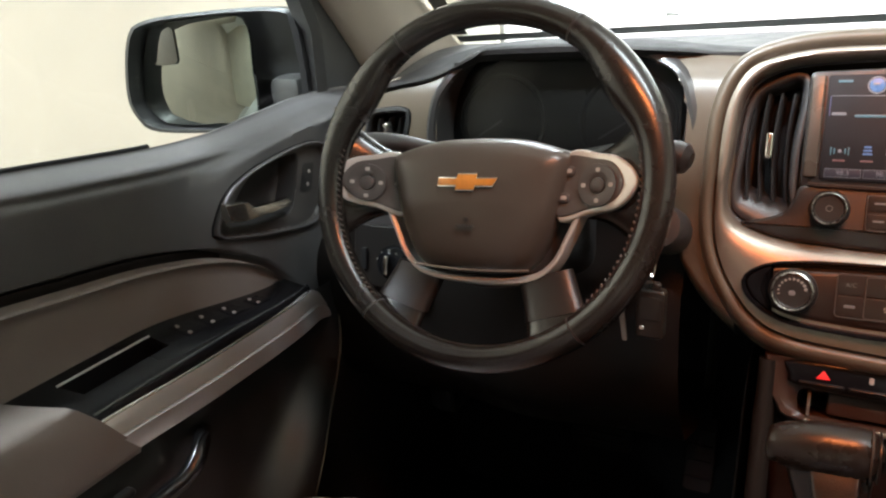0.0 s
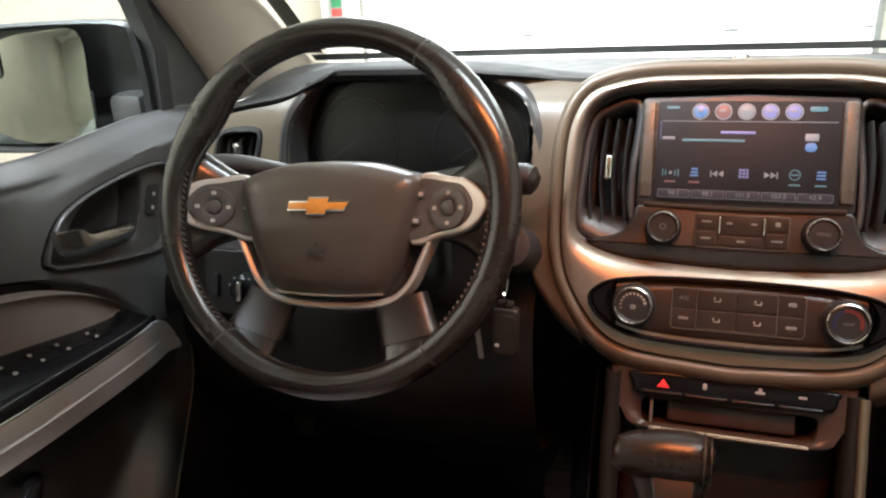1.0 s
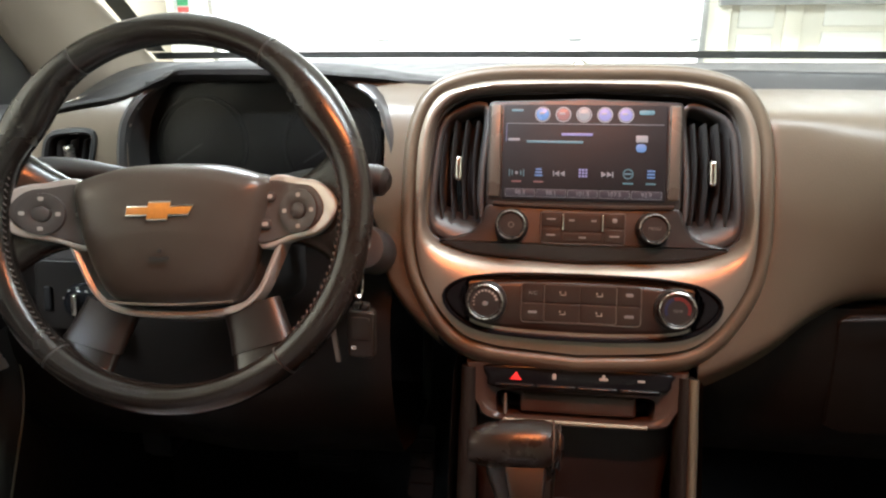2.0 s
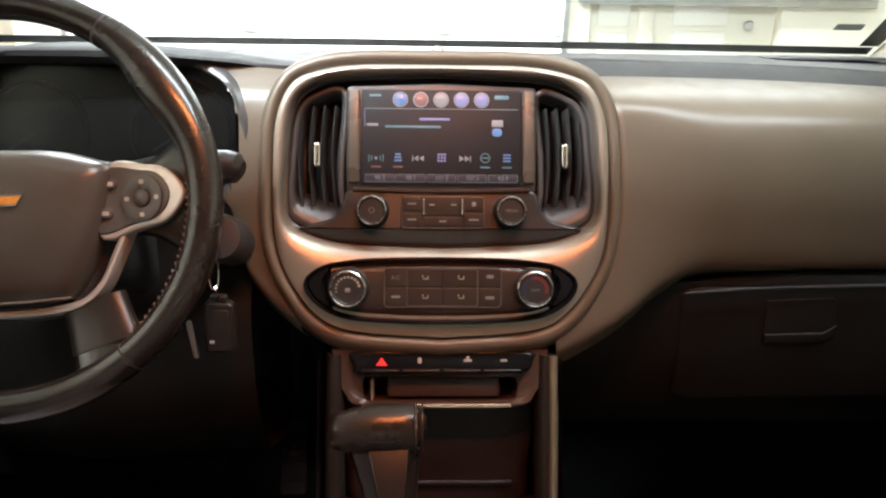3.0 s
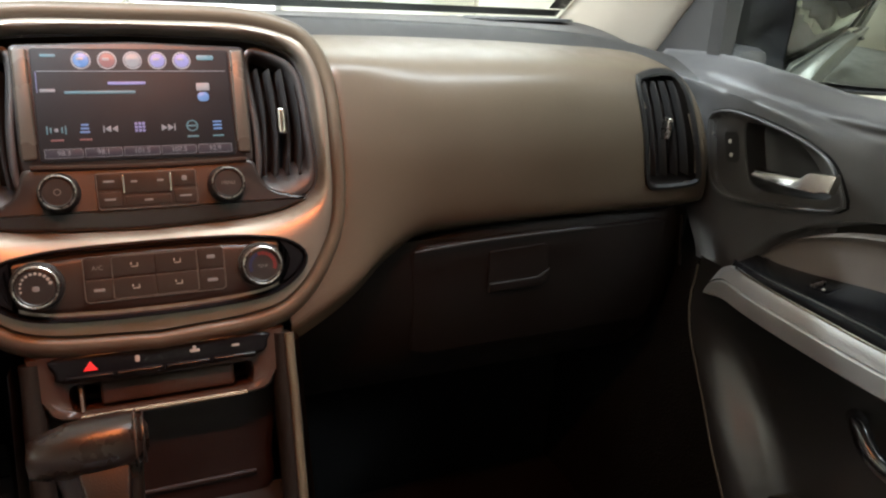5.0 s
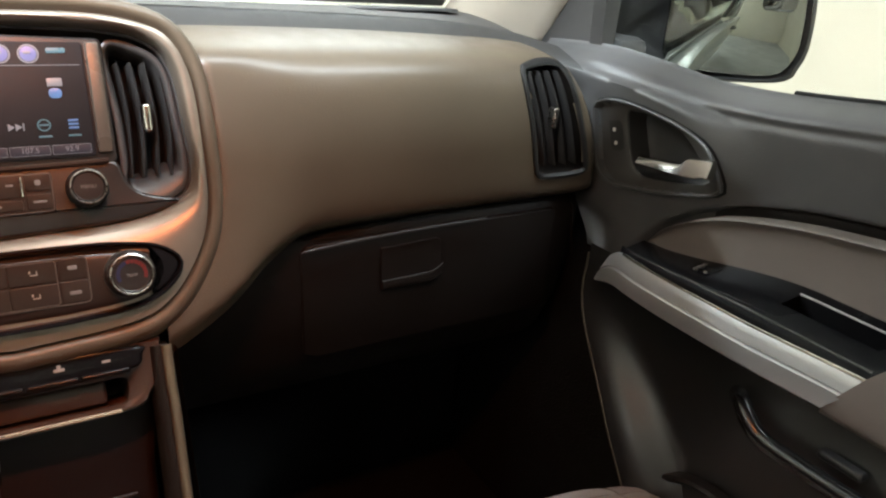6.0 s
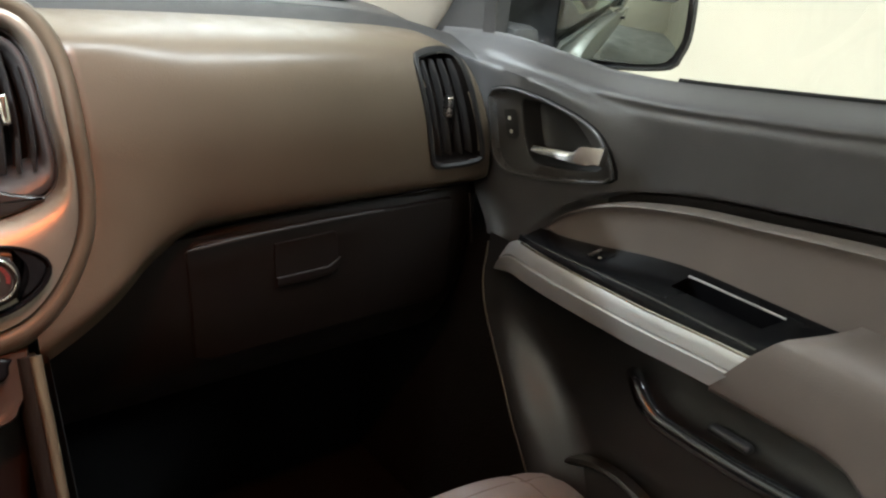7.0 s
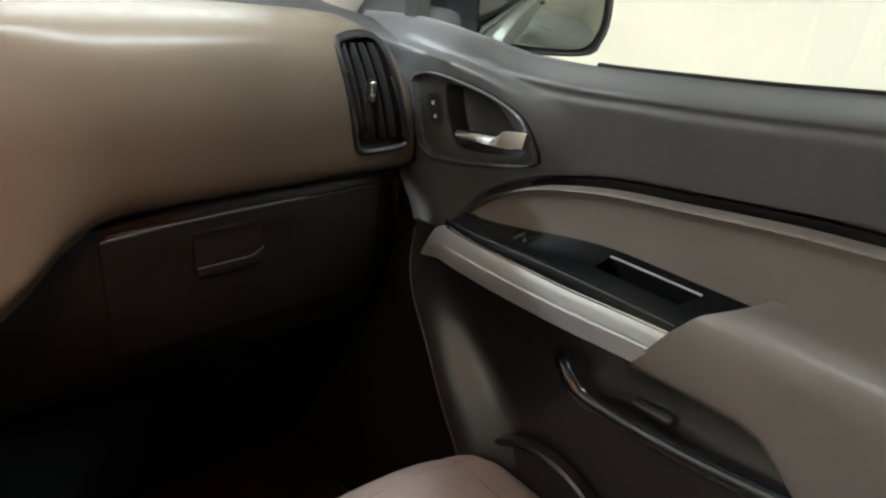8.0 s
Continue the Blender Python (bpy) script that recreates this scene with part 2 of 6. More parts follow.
def axes(origin, lean, spin=0.0):
    """Maps (u, v, n): across, up the face, and out of the face towards the seats."""
    a, r = radians(lean), radians(spin)
    o = Vector(origin)
    x0, v0, n0 = Vector((1, 0, 0)), Vector((0, math.sin(a), math.cos(a))), Vector((0, -math.cos(a), math.sin(a)))
    x, v = x0 * math.cos(r) + v0 * math.sin(r), v0 * math.cos(r) - x0 * math.sin(r)
    return lambda u, w, n=0.0: o + x * u + v * w + n0 * n


def loft(rings, ring_closed=True, cap0=False, cap1=False):
    bm = bmesh.new()
    rows = [[bm.verts.new(p) for p in r] for r in rings]
    for a, b in zip(rows, rows[1:]):
        n = len(a)
        for i in range(n if ring_closed else n - 1):
            j = (i + 1) % n
            if (a[i].co - a[j].co).length < 1e-7 and (b[i].co - b[j].co).length < 1e-7:
                continue
            bm.faces.new((a[i], a[j], b[j], b[i]))
    if cap0:
        bm.faces.new(rows[0])
    if cap1:
        bm.faces.new(rows[-1])
    return bm


def plate(fr, outline, n0, n1, bevel=0.002, cap=True, back=False):
    """A raised plate with a rounded rim, from depth n0 to n1."""
    rings = [[fr(p[0], p[1], n0) for p in outline], [fr(p[0], p[1], n1 - bevel) for p in outline]]
    for f in (0.3, 0.7, 1.0):
        rim = shrink(outline, bevel * (1 - math.cos(f * math.pi / 2)))
        rings.append([fr(p[0], p[1], n1 - bevel + bevel * math.sin(f * math.pi / 2)) for p in rim])
    return loft(rings, True, back, cap)


def curved_plate(fr, outline, n0, n1, bevel=0.002):
    """A raised plate whose face follows a bent surface."""
    mid = sum(outline, Vector((0, 0))) / len(outline)
    rings = [[fr(p[0], p[1], n0) for p in outline], [fr(p[0], p[1], n1 - bevel) for p in outline]]
    for f in (0.4, 0.8, 1.0):
        rim = shrink(outline, bevel * (1 - math.cos(f * math.pi / 2)))
        rings.append([fr(p[0], p[1], n1 - bevel + bevel * math.sin(f * math.pi / 2)) for p in rim])
    for k in (0.82, 0.64, 0.46, 0.28, 0.12, 0.02):
        rings.append([fr(*(mid + (p - mid) * k), n1) for p in rim])
    return loft(rings, True, False, True)


def lathe(fr, cu, cv, profile, n=40, cap=True):
    """A turned knob: profile of (radius, depth)."""
    return loft([[fr(p[0], p[1], d) for p in circ(cu, cv, r, n)] for r, d in profile], True, False, cap)


def tube(path, radii, n=12, caps=True, flat=1.0):
    """A tube along 3D points with a radius at each."""
    pts = [Vector(p) for p in path]
    rings, up = [], None
    for i, p in enumerate(pts):
        d = (pts[min(i + 1, len(pts) - 1)] - pts[max(i - 1, 0)]).normalized()
        if up is None:
            up = Vector((0, 0, 1)) if abs(d.z) < 0.8 else Vector((1, 0, 0))
        side = d.cross(up).normalized()
        up = side.cross(d).normalized()
        r = radii[i] if isinstance(radii, (list, tuple)) else radii
        rings.append([p + side * r * math.cos(2 * math.pi * k / n) + up * r * flat * math.sin(2 * math.pi * k / n) for k in range(n)])
    return loft(rings, True, caps, caps)


def block(lo, hi, bevel=0.004, seg=2):
    bm = bmesh.new()
    bmesh.ops.create_cube(bm, size=1)
    for v in bm.verts:
        v.co = Vector([lo[i] + (hi[i] - lo[i]) * (v.co[i] + 0.5) for i in range(3)])
    if bevel:
        bmesh.ops.bevel(bm, geom=bm.edges[:], offset=bevel, segments=seg, affect="EDGES", profile=0.5)
    return bm


def sheet(rows):
    return loft(rows, False)


def thick(bm, d):
    """Gives an open sheet a thickness d against its normals."""
    bmesh.ops.recalc_face_normals(bm, faces=bm.faces)
    bmesh.ops.solidify(bm, geom=bm.faces[:], thickness=d)
    return bm


def lettering(text, fr, u, v, n, size, align="CENTER"):
    """Flat letters of the built-in font, as a mesh."""
    data = bpy.data.curves.new("letters", "FONT")
    data.body, data.size, data.align_x, data.align_y = text, size, align, "CENTER"
    ob = bpy.data.objects.new("letters", data)
    scene.collection.objects.link(ob)
    me = bpy.data.meshes.new_from_object(ob.evaluated_get(bpy.context.evaluated_depsgraph_get()))
    bm = bmesh.new()
    bm.from_mesh(me)
    for w in bm.verts:
        w.co = fr(u + w.co.x, v + w.co.y, n)
    bpy.data.objects.remove(ob)
    bpy.data.meshes.remove(me)
    return bm


def bar(fr, u, v, w, h, n, lift=0.0004):
    return plate(fr, rrect(u, v, w, h, min(w, h) * 0.3, 2), n, n + lift, 0.0002)


# ---- the garage ----
GROUND = -0.62


def wall_slab(name, lo, hi, material, label):
    return solid(name, block(lo, hi, 0.0), material, label, "wall", "structure")


solid("ground", block((-40, -40, GROUND - 0.2), (40, 40, GROUND), 0.0), CONCRETE, "grey concrete garage floor", "floor", "structure")
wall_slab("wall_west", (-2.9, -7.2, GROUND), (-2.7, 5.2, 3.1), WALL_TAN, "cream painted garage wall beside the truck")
wall_slab("wall_east", (3.3, -7.2, GROUND), (3.5, 5.2, 3.1), WALL, "cream painted garage wall beside the truck")
wall_slab("wall_south", (-2.9, -7.4, GROUND), (3.5, -7.2, 3.1), WALL, "cream painted garage wall behind the truck")
solid("ceiling", block((-2.9, -7.4, 3.1), (3.5, 5.5, 3.25), 0.0), CEILING, "pale garage ceiling", "ceiling", "structure")
# the front wall is left open for the overhead door and the side door
wall_slab("wall_north", (-2.9, 5.06, GROUND), (-2.42, 5.3, 3.1), CREAM, "cream wall strip beside the overhead door")
wall_slab("wall_north_middle", (0.98, 5.06, GROUND), (1.12, 5.3, 3.1), CREAM, "cream wall post between the doors")
wall_slab("wall_north_end", (2.42, 5.06, GROUND), (3.5, 5.3, 3.1), CREAM, "cream wall beside the side door")
wall_slab("wall_north_top", (-2.42, 5.06, 2.5), (0.98, 5.3, 3.1), CREAM, "cream wall above the overhead door")
wall_slab("wall_north_lintel", (1.12, 5.06, 1.55), (2.42, 5.3, 3.1), CREAM, "cream wall above the side door")

overhead = thing("overhead_door", (-0.72, 5.1, GROUND), "white sectional overhead garage door, closed", "door", kind="structure")
for i in range(6):
    z0 = GROUND + 0.008 + i * 0.52
    part("panel", block((-2.40, 5.10, z0), (0.96, 5.15, z0 + 0.512), 0.006), DOORWHITE, overhead)
for z0 in (0.69, 1.21):
    for hx in (-2.2, -1.15, 0.147, 0.93):
        part("hinge", block((hx - 0.045, 5.075, z0 - 0.012), (hx + 0.045, 5.10, z0 + 0.016), 0.003), STEEL, overhead)
for hx in (-2.36, 0.955):
    part("track", block((hx - 0.02, 5.03, GROUND), (hx + 0.02, 5.075, 2.5), 0.004), STEEL, overhead)

side_door = thing("side_door", (1.77, 5.1, GROUND), "cream panelled side door with a round knob", "door", kind="structure")
part("leaf", block((1.13, 5.12, GROUND), (2.41, 5.16, 1.545), 0.004), CREAM, side_door)
for lo, hi in (((1.18, 0.2), (1.40, 0.72)), ((1.18, 0.76), (1.40, 1.30)), ((1.70, 0.2), (2.07, 0.735)), ((1.70, 0.77), (2.07, 1.30))):
    part("panel", block((lo[0], 5.10, lo[1]), (hi[0], 5.12, hi[1]), 0.008), PANELWHITE, side_door)
part("stile", block((1.46, 5.09, GROUND), (1.57, 5.12, 1.545), 0.01), CREAM, side_door)
knob_axes = axes((2.2, 5.1, 0.78), 0)
part("knob", lathe(knob_axes, 0, 0, ((0.012, 0.0), (0.014, 0.03), (0.032, 0.04), (0.036, 0.055), (0.026, 0.07)), 20), STEEL, side_door)

board = thing("wall_board", (2.0, 5.0, 0.9), "grey board in a pale frame on the garage wall", "board")
part("board_frame", block((1.03, 4.98, 0.905), (3.02, 5.05, 1.75), 0.006), STEEL, board)
part("board_face", block((1.08, 4.97, 0.95), (2.97, 4.985, 1.70), 0.003), mat("grey_board", (0.30, 0.29, 0.28), 0.5), board)

sign = thing("wall_sign", (-2.56, 5.05, 0.9), "narrow green and red notice on the garage wall", "sign")
part("sign_back", block((-2.63, 5.03, 0.84), (-2.49, 5.058, 1.3), 0.003), DOORWHITE, sign)
part("green_field", block((-2.60, 5.024, 0.93), (-2.52, 5.030, 1.05), 0.001), mat("green_print", (0.05, 0.28, 0.12), 0.5), sign)
part("red_field", block((-2.60, 5.024, 0.86), (-2.52, 5.030, 0.92), 0.001), mat("red_print", (0.55, 0.06, 0.05), 0.5), sign)

# bodies for the added battens, out of view
for lx, ly, watts in BATTENS:
    batten = thing("added_batten", (lx, ly, 3.09), "white ceiling batten, unseen, added to light the garage", "light", "ceiling battens")
    part("body", block((lx - 0.76, ly - 0.16, 3.05), (lx + 0.76, ly + 0.16, 3.095), 0.004), DOORWHITE, batten)
    part("diffuser", block((lx - 0.74, ly - 0.14, 3.03), (lx + 0.74, ly + 0.14, 3.05), 0.004), BATTEN, batten)


# ---- the truck's shell ----
truck = thing("truck_shell", (0, 0, GROUND), "silver pickup truck body around the cabin", "truck")
for s in (-1, 1):
    X = lambda x: s * x
    a, b = sorted((X(0.86), X(0.93)))
    part("side_panel", block((a, -3.4, GROUND + 0.35), (b, 0.86, 0.855), 0.02), PAINT, truck)
    part("fender", block((a, 0.87, GROUND + 0.35), (b, 2.1, 0.86), 0.03), PAINT, truck)
    a, b = sorted((X(0.80), X(0.85)))
    rear_pane = part("rear_window", block((a, -1.15, 0.91), (b, -0.47, 1.36), 0.01), TINTED, truck, "tinted rear side window")
    rear_pane.visible_shadow = False
    part("b_pillar", block((a, -0.45, 0.90), (b, -0.28, 1.40), 0.01), BLACK, truck)
    a, b = sorted((X(0.66), X(0.90)))
    part("cab_side", block((a, -1.4, 0.87), (b, -1.16, 1.46), 0.03), PAINT, truck)
    a, b = sorted((X(0.865), X(0.905)))
    part("belt_moulding", block((a, -1.2, 0.853), (b, -0.30, 0.872), 0.004), CHROME, truck)
    hx = 0.945
    path = spline(((X(0.925), -0.98, 0.74), (X(hx + 0.02), -0.96, 0.745), (X(hx + 0.025), -0.86, 0.75), (X(hx + 0.02), -0.76, 0.745), (X(0.925), -0.74, 0.74)), 14)
    part("door_handle", tube(path, 0.016, 8), BLACK, truck)
    a, b = sorted((X(0.64), X(0.86)))
    part("roof_rail", block((a, -1.3, 1.375), (b, 0.46, 1.45), 0.02), HEADLINER, truck)
    a, b = sorted((X(0.74), X(0.90)))
    part("rocker", block((a, -1.2, 0.0), (b, 0.95, 0.16), 0.02), BLACK, truck)
part("roof", block((-0.80, -1.35, 1.44), (0.80, 0.44, 1.47), 0.01), HEADLINER, truck)
part("header", block((-0.64, 0.40, 1.405), (0.64, 0.47, 1.445), 0.008), HEADLINER, truck)
part("hood", block((-0.86, 1.35, 0.60), (0.86, 2.1, 0.72), 0.05, 3), PAINT, truck)
part("cab_back", block((-0.68, -1.36, 0.0), (0.68, -1.28, 0.92), 0.01), HEADLINER, truck)
part("back_header", block((-0.68, -1.36, 1.32), (0.68, -1.28, 1.445), 0.01), HEADLINER, truck)

rear_glass = part("rear_glass", block((-0.68, -1.33, 0.92), (0.68, -1.325, 1.32), 0.0), CLEAR, truck)
rear_glass.visible_shadow = False

solid("cabin_floor", block((-0.74, -1.28, 0.02), (0.74, 1.20, 0.06), 0.0), CARPET, "black carpet on the cabin floor", "floor", "structure")
solid("firewall", block((-0.74, 1.08, 0.06), (0.74, 1.14, 0.90), 0.0), CARPET, "black insulated firewall behind the footwells", "wall", "structure")

# ---- windscreen ----
GB, GT = Vector((0, 1.17, 0.934)), Vector((0, 0.455, 1.415))


def glass_point(u, f):
    """u from -1 to 1 across, f from 0 at the base to 1 at the header."""
    half = 0.705 + (0.62 - 0.705) * f
    p = GB.lerp(GT, f)
    return Vector((u * half, p.y + 0.03 * (1 - u * u) * (1 - f), p.z + 0.012 * (1 - u * u) * f))


windscreen = thing("windscreen", (0, 1.17, 0.938), "clear curved windscreen with a black border", "window", kind="structure")
pane = part("pane", sheet([[glass_point(u / 8, f / 8) for u in range(-8, 9)] for f in range(9)]), CLEAR, windscreen)
pane.visible_shadow = False


def border(u0, u1, f0, f1, lift):
    n = (GT - GB).cross(Vector((1, 0, 0))).normalized() * lift
    return sheet([[glass_point(u0 + (u1 - u0) * i / 16, f0 + (f1 - f0) * j / 4) + n for i in range(17)] for j in range(5)])


part("border", border(-0.99, 0.99, 0.0, 0.026, 0.004), BLACK, windscreen)
for s in (-1, 1):
    part("border", border(s * 0.955, s * 0.999, 0.03, 1.0, 0.004), BLACK, windscreen)
part("sticker", border(0.865, 0.925, 0.085, 0.105, 0.003), mat("sticker_grey", (0.45, 0.45, 0.40), 0.6), windscreen, "pale sticker with unreadable print")

# ---- unseen map lamp in the roof lining, added as source of the orange glow ----
lamp = thing("overhead_lamp", (0, 0.30, 1.43), "unseen overhead map lamp added for the orange glow", "lamp")
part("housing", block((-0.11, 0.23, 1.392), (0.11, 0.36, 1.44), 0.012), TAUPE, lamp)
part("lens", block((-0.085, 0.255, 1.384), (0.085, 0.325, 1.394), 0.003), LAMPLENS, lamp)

# ---- pillars ----
for s in (-1, 1):
    inner = spline(((s * 0.70, 1.175, 0.93), (s * 0.69, 0.95, 1.085), (s * 0.655, 0.70, 1.255), (s * 0.615, 0.44, 1.42)), 14)
    outer = spline(((s * 0.79, 1.0, 0.885), (s * 0.785, 0.86, 1.06), (s * 0.755, 0.66, 1.25), (s * 0.70, 0.42, 1.42)), 14)
    rings = []
    for a, b in zip(inner, outer):
        mid = a.lerp(b, 0.45) + Vector((-s * 0.022, -0.03, 0.0))
        front = a.lerp(b, 0.5) + Vector((s * 0.05, 0.05, 0.02))
        rings.append(spline((a, mid, b, front), 24, True))
    solid("pillar_trim", loft(rings, True, True, True), CLOTH, "beige cloth-covered windscreen pillar trim", "pillar trim", group="windscreen pillars")

# ---- dashboard ----
ZB = ((0.12, 0.622), (0.155, 0.638), (0.188, 0.656), (0.222, 0.679), (0.247, 0.692), (0.30, 0.701), (0.415, 0.708), (0.582, 0.712), (0.72, 0.715))
Z_TOP = ((0.13, 0.931), (0.30, 0.930), (0.455, 0.926), (0.56, 0.921), (0.634, 0.917), (0.72, 0.908))
PADY = ((0.66, 0.792), (0.70, 0.782), (0.713, 0.777), (0.726, 0.767), (0.738, 0.7625), (0.76, 0.761), (0.81, 0.765), (0.86, 0.775), (0.885, 0.784), (0.902, 0.798), (0.916, 0.826), (0.926, 0.87), (0.932, 0.93))
PADX = ((0.69, 0.728), (0.74, 0.730), (0.80, 0.723), (0.85, 0.707), (0.88, 0.691), (0.90, 0.678), (0.915, 0.664), (0.93, 0.650))
VENT = [Vector(p) for p in ((0.594, 0.890), (0.612, 0.902), (0.650, 0.905), (0.668, 0.893), (0.684, 0.850), (0.697, 0.800), (0.704, 0.768), (0.696, 0.757), (0.652, 0.754), (0.622, 0.757), (0.613, 0.775), (0.604, 0.830))]
vent_line = spline([v.to_3d() for v in VENT], 48, True)


def pad_y(z):
    return curve1(PADY, z)


STACKX = ((0.64, 0.09), (0.665, 0.11), (0.69, 0.150), (0.705, 0.168), (0.735, 0.186), (0.78, 0.198), (0.85, 0.200), (0.90, 0.196), (0.93, 0.182), (0.95, 0.150))


def blend(x, y, z):
    """Brings the dash forward in a soft hollow to meet the centre stack."""
    x = abs(x)
    t = max(0.0, min(1.0, (0.33 - x) / 0.125))
    t = t * t * (3 - 2 * t) * (1 - max(0.0, min(1.0, (z - 0.895) / 0.033)) ** 2)
    return y + (0.756 + (z - 0.80) * 0.364 - y) * t + max(0.0, curve1(STACKX, z) - x) * 1.5


dash = thing("dashboard", (0, 0.95, 0.45), "brown and black moulded truck dashboard", "dashboard")
rows, N = [], 72
for k in range(61):
    f = k / 60
    row = []
    for i in range(N + 1):
        g = i / N
        zb = None
        x = 0.13
        # the top edge keeps its height, the lower edge swoops down to the centre stack
        for _ in range(2):
            zb, z1 = curve1(ZB, x), curve1(Z_TOP, x)
            z = zb + (z1 - zb) * math.sin(f * math.pi / 2) ** 0.9
            x = 0.13 + (curve1(PADX, z) - 0.13) * g
        y = pad_y(max(z, 0.70) + (0.931 - z1) * f ** 4)
        edge = max(0.0, (g - 0.975) / 0.025)
        y += 0.022 * (1 - math.sqrt(max(0.0, 1 - edge * edge)))
        y = blend(x, y, z) + (0.02 * (1 - f / 0.04) if f < 0.04 else 0)
        row.append(Vector((x, y, z)))
    rows.append(row)
pad = sheet(rows)
opening = shrink([Vector((p.x, p.y)) for p in vent_line], 0.005)
gone = [f for f in pad.faces if inside((f.calc_center_median().x, f.calc_center_median().z), opening)]
bmesh.ops.delete(pad, geom=gone, context="FACES")
part("passenger_pad", pad, TAUPE, dash, "smooth brown moulded passenger pad", 60)

# dark riser and shelf under the windscreen
SHELF_DROP = ((0.10, 0.0), (0.30, 0.003), (0.47, 0.007), (0.60, 0.014), (0.66, 0.022), (0.705, 0.034))
riser = []
for k, (y, z) in enumerate(((0.895, 0.924), (0.905, 0.931), (0.925, 0.945), (0.94, 0.949))):
    riser.append([Vector((0.10 + (0.705 - 0.10) * i / 30, y - 0.10 * max(0, (i / 30 - 0.82) / 0.18) ** 2 * (1 if k < 2 else 0.8), z - curve1(SHELF_DROP, 0.10 + 0.605 * i / 30))) for i in range(31)])
part("pad_riser", sheet(riser), BLACK, dash, "black strip between pad and shelf")
shelf = []
for k in range(9):
    f = k / 8
    shelf.append([Vector((-0.70 + 1.40 * i / 40, 0.935 + 0.245 * f, 0.9485 - 0.016 * f - (curve1(SHELF_DROP, abs(1.40 * i / 40 - 0.70)) + 0.010 * min(1.0, max(0.0, (0.62 - 1.40 * i / 40) / 0.08))) * (1 - f) ** 2)) for i in range(41)])
part("top_shelf", sheet(shelf), TOPGREY, dash, "grey-brown shelf under the windscreen")
part("speaker_cover", plate(lambda u, v, n=0: Vector((0.575 + u, 1.085 + v, 0.9375 + n - 0.065 * v)), rrect(0, 0, 0.17, 0.10, 0.03), 0.0, 0.004, 0.003), CHARCOAL, dash)
part("light_sensor", lathe(lambda u, v, n=0: Vector((0.0 + u, 1.0 + v, 0.9425 + n)), 0, 0, ((0.011, 0.0), (0.011, 0.006), (0.008, 0.011), (0.003, 0.013)), 20), RINGCHROME, dash, "small round glossy light sensor")

# glove box and the black lower dash
lower = []
for k, (dy, z) in enumerate(((0.012, 0.716), (0.004, 0.705), (0.0, 0.69), (0.0, 0.66), (0.006, 0.60), (0.02, 0.54), (0.05, 0.48), (0.12, 0.44), (0.26, 0.42))):
    row = []
    for i in range(37):
        x = 0.12 + 0.62 * i / 36
        row.append(Vector((x, 0.772 + dy + 0.02 * max(0, (x - 0.66) / 0.06) ** 2, min(z, curve1(ZB, x) + 0.006) if k < 2 else min(z, curve1(ZB, x) - 0.004 * k))))
    lower.append(row)
part("lower_panel", sheet(lower), DASHLOW, dash, "black lower dash with the glove box")
GL = lambda u, v, n=0.0: Vector((u, 0.7725 - n + 0.015 * max(0, (0.62 - v)) / 0.1, v))
glove = part("glove_box_door", plate(GL, [Vector(p) for p in ((0.30, 0.700), (0.662, 0.706), (0.668, 0.70), (0.676, 0.56), (0.66, 0.545), (0.32, 0.54), (0.30, 0.55), (0.29, 0.69))], -0.004, 0.004, 0.003), DASHLOW, dash)
part("latch_recess", plate(GL, [Vector(p) for p in ((0.395, 0.684), (0.474, 0.688), (0.480, 0.684), (0.484, 0.640), (0.478, 0.630), (0.397, 0.628))], 0.003, 0.0050, 0.001), DASHLOW, glove)
part("latch_paddle", plate(GL, [Vector(p) for p in ((0.398, 0.640), (0.470, 0.642), (0.486, 0.652), (0.484, 0.634), (0.470, 0.628), (0.398, 0.627))], 0.004, 0.0068, 0.0024), DASHLOW, glove)
part("end_seam", plate(GL, [Vector(p) for p in ((0.695, 0.708), (0.698, 0.708), (0.712, 0.63), (0.709, 0.63))], 0.0, 0.003, 0.0008), DASHLOW, dash)
part("pad_lip", tube(spline([(x, 0.7625, curve1(ZB, x) - 0.004) for x in (0.29, 0.36, 0.43, 0.50, 0.545)], 20), [0.0010] + [0.0018] * 18 + [0.0010], 8), CHARCOAL, dash)


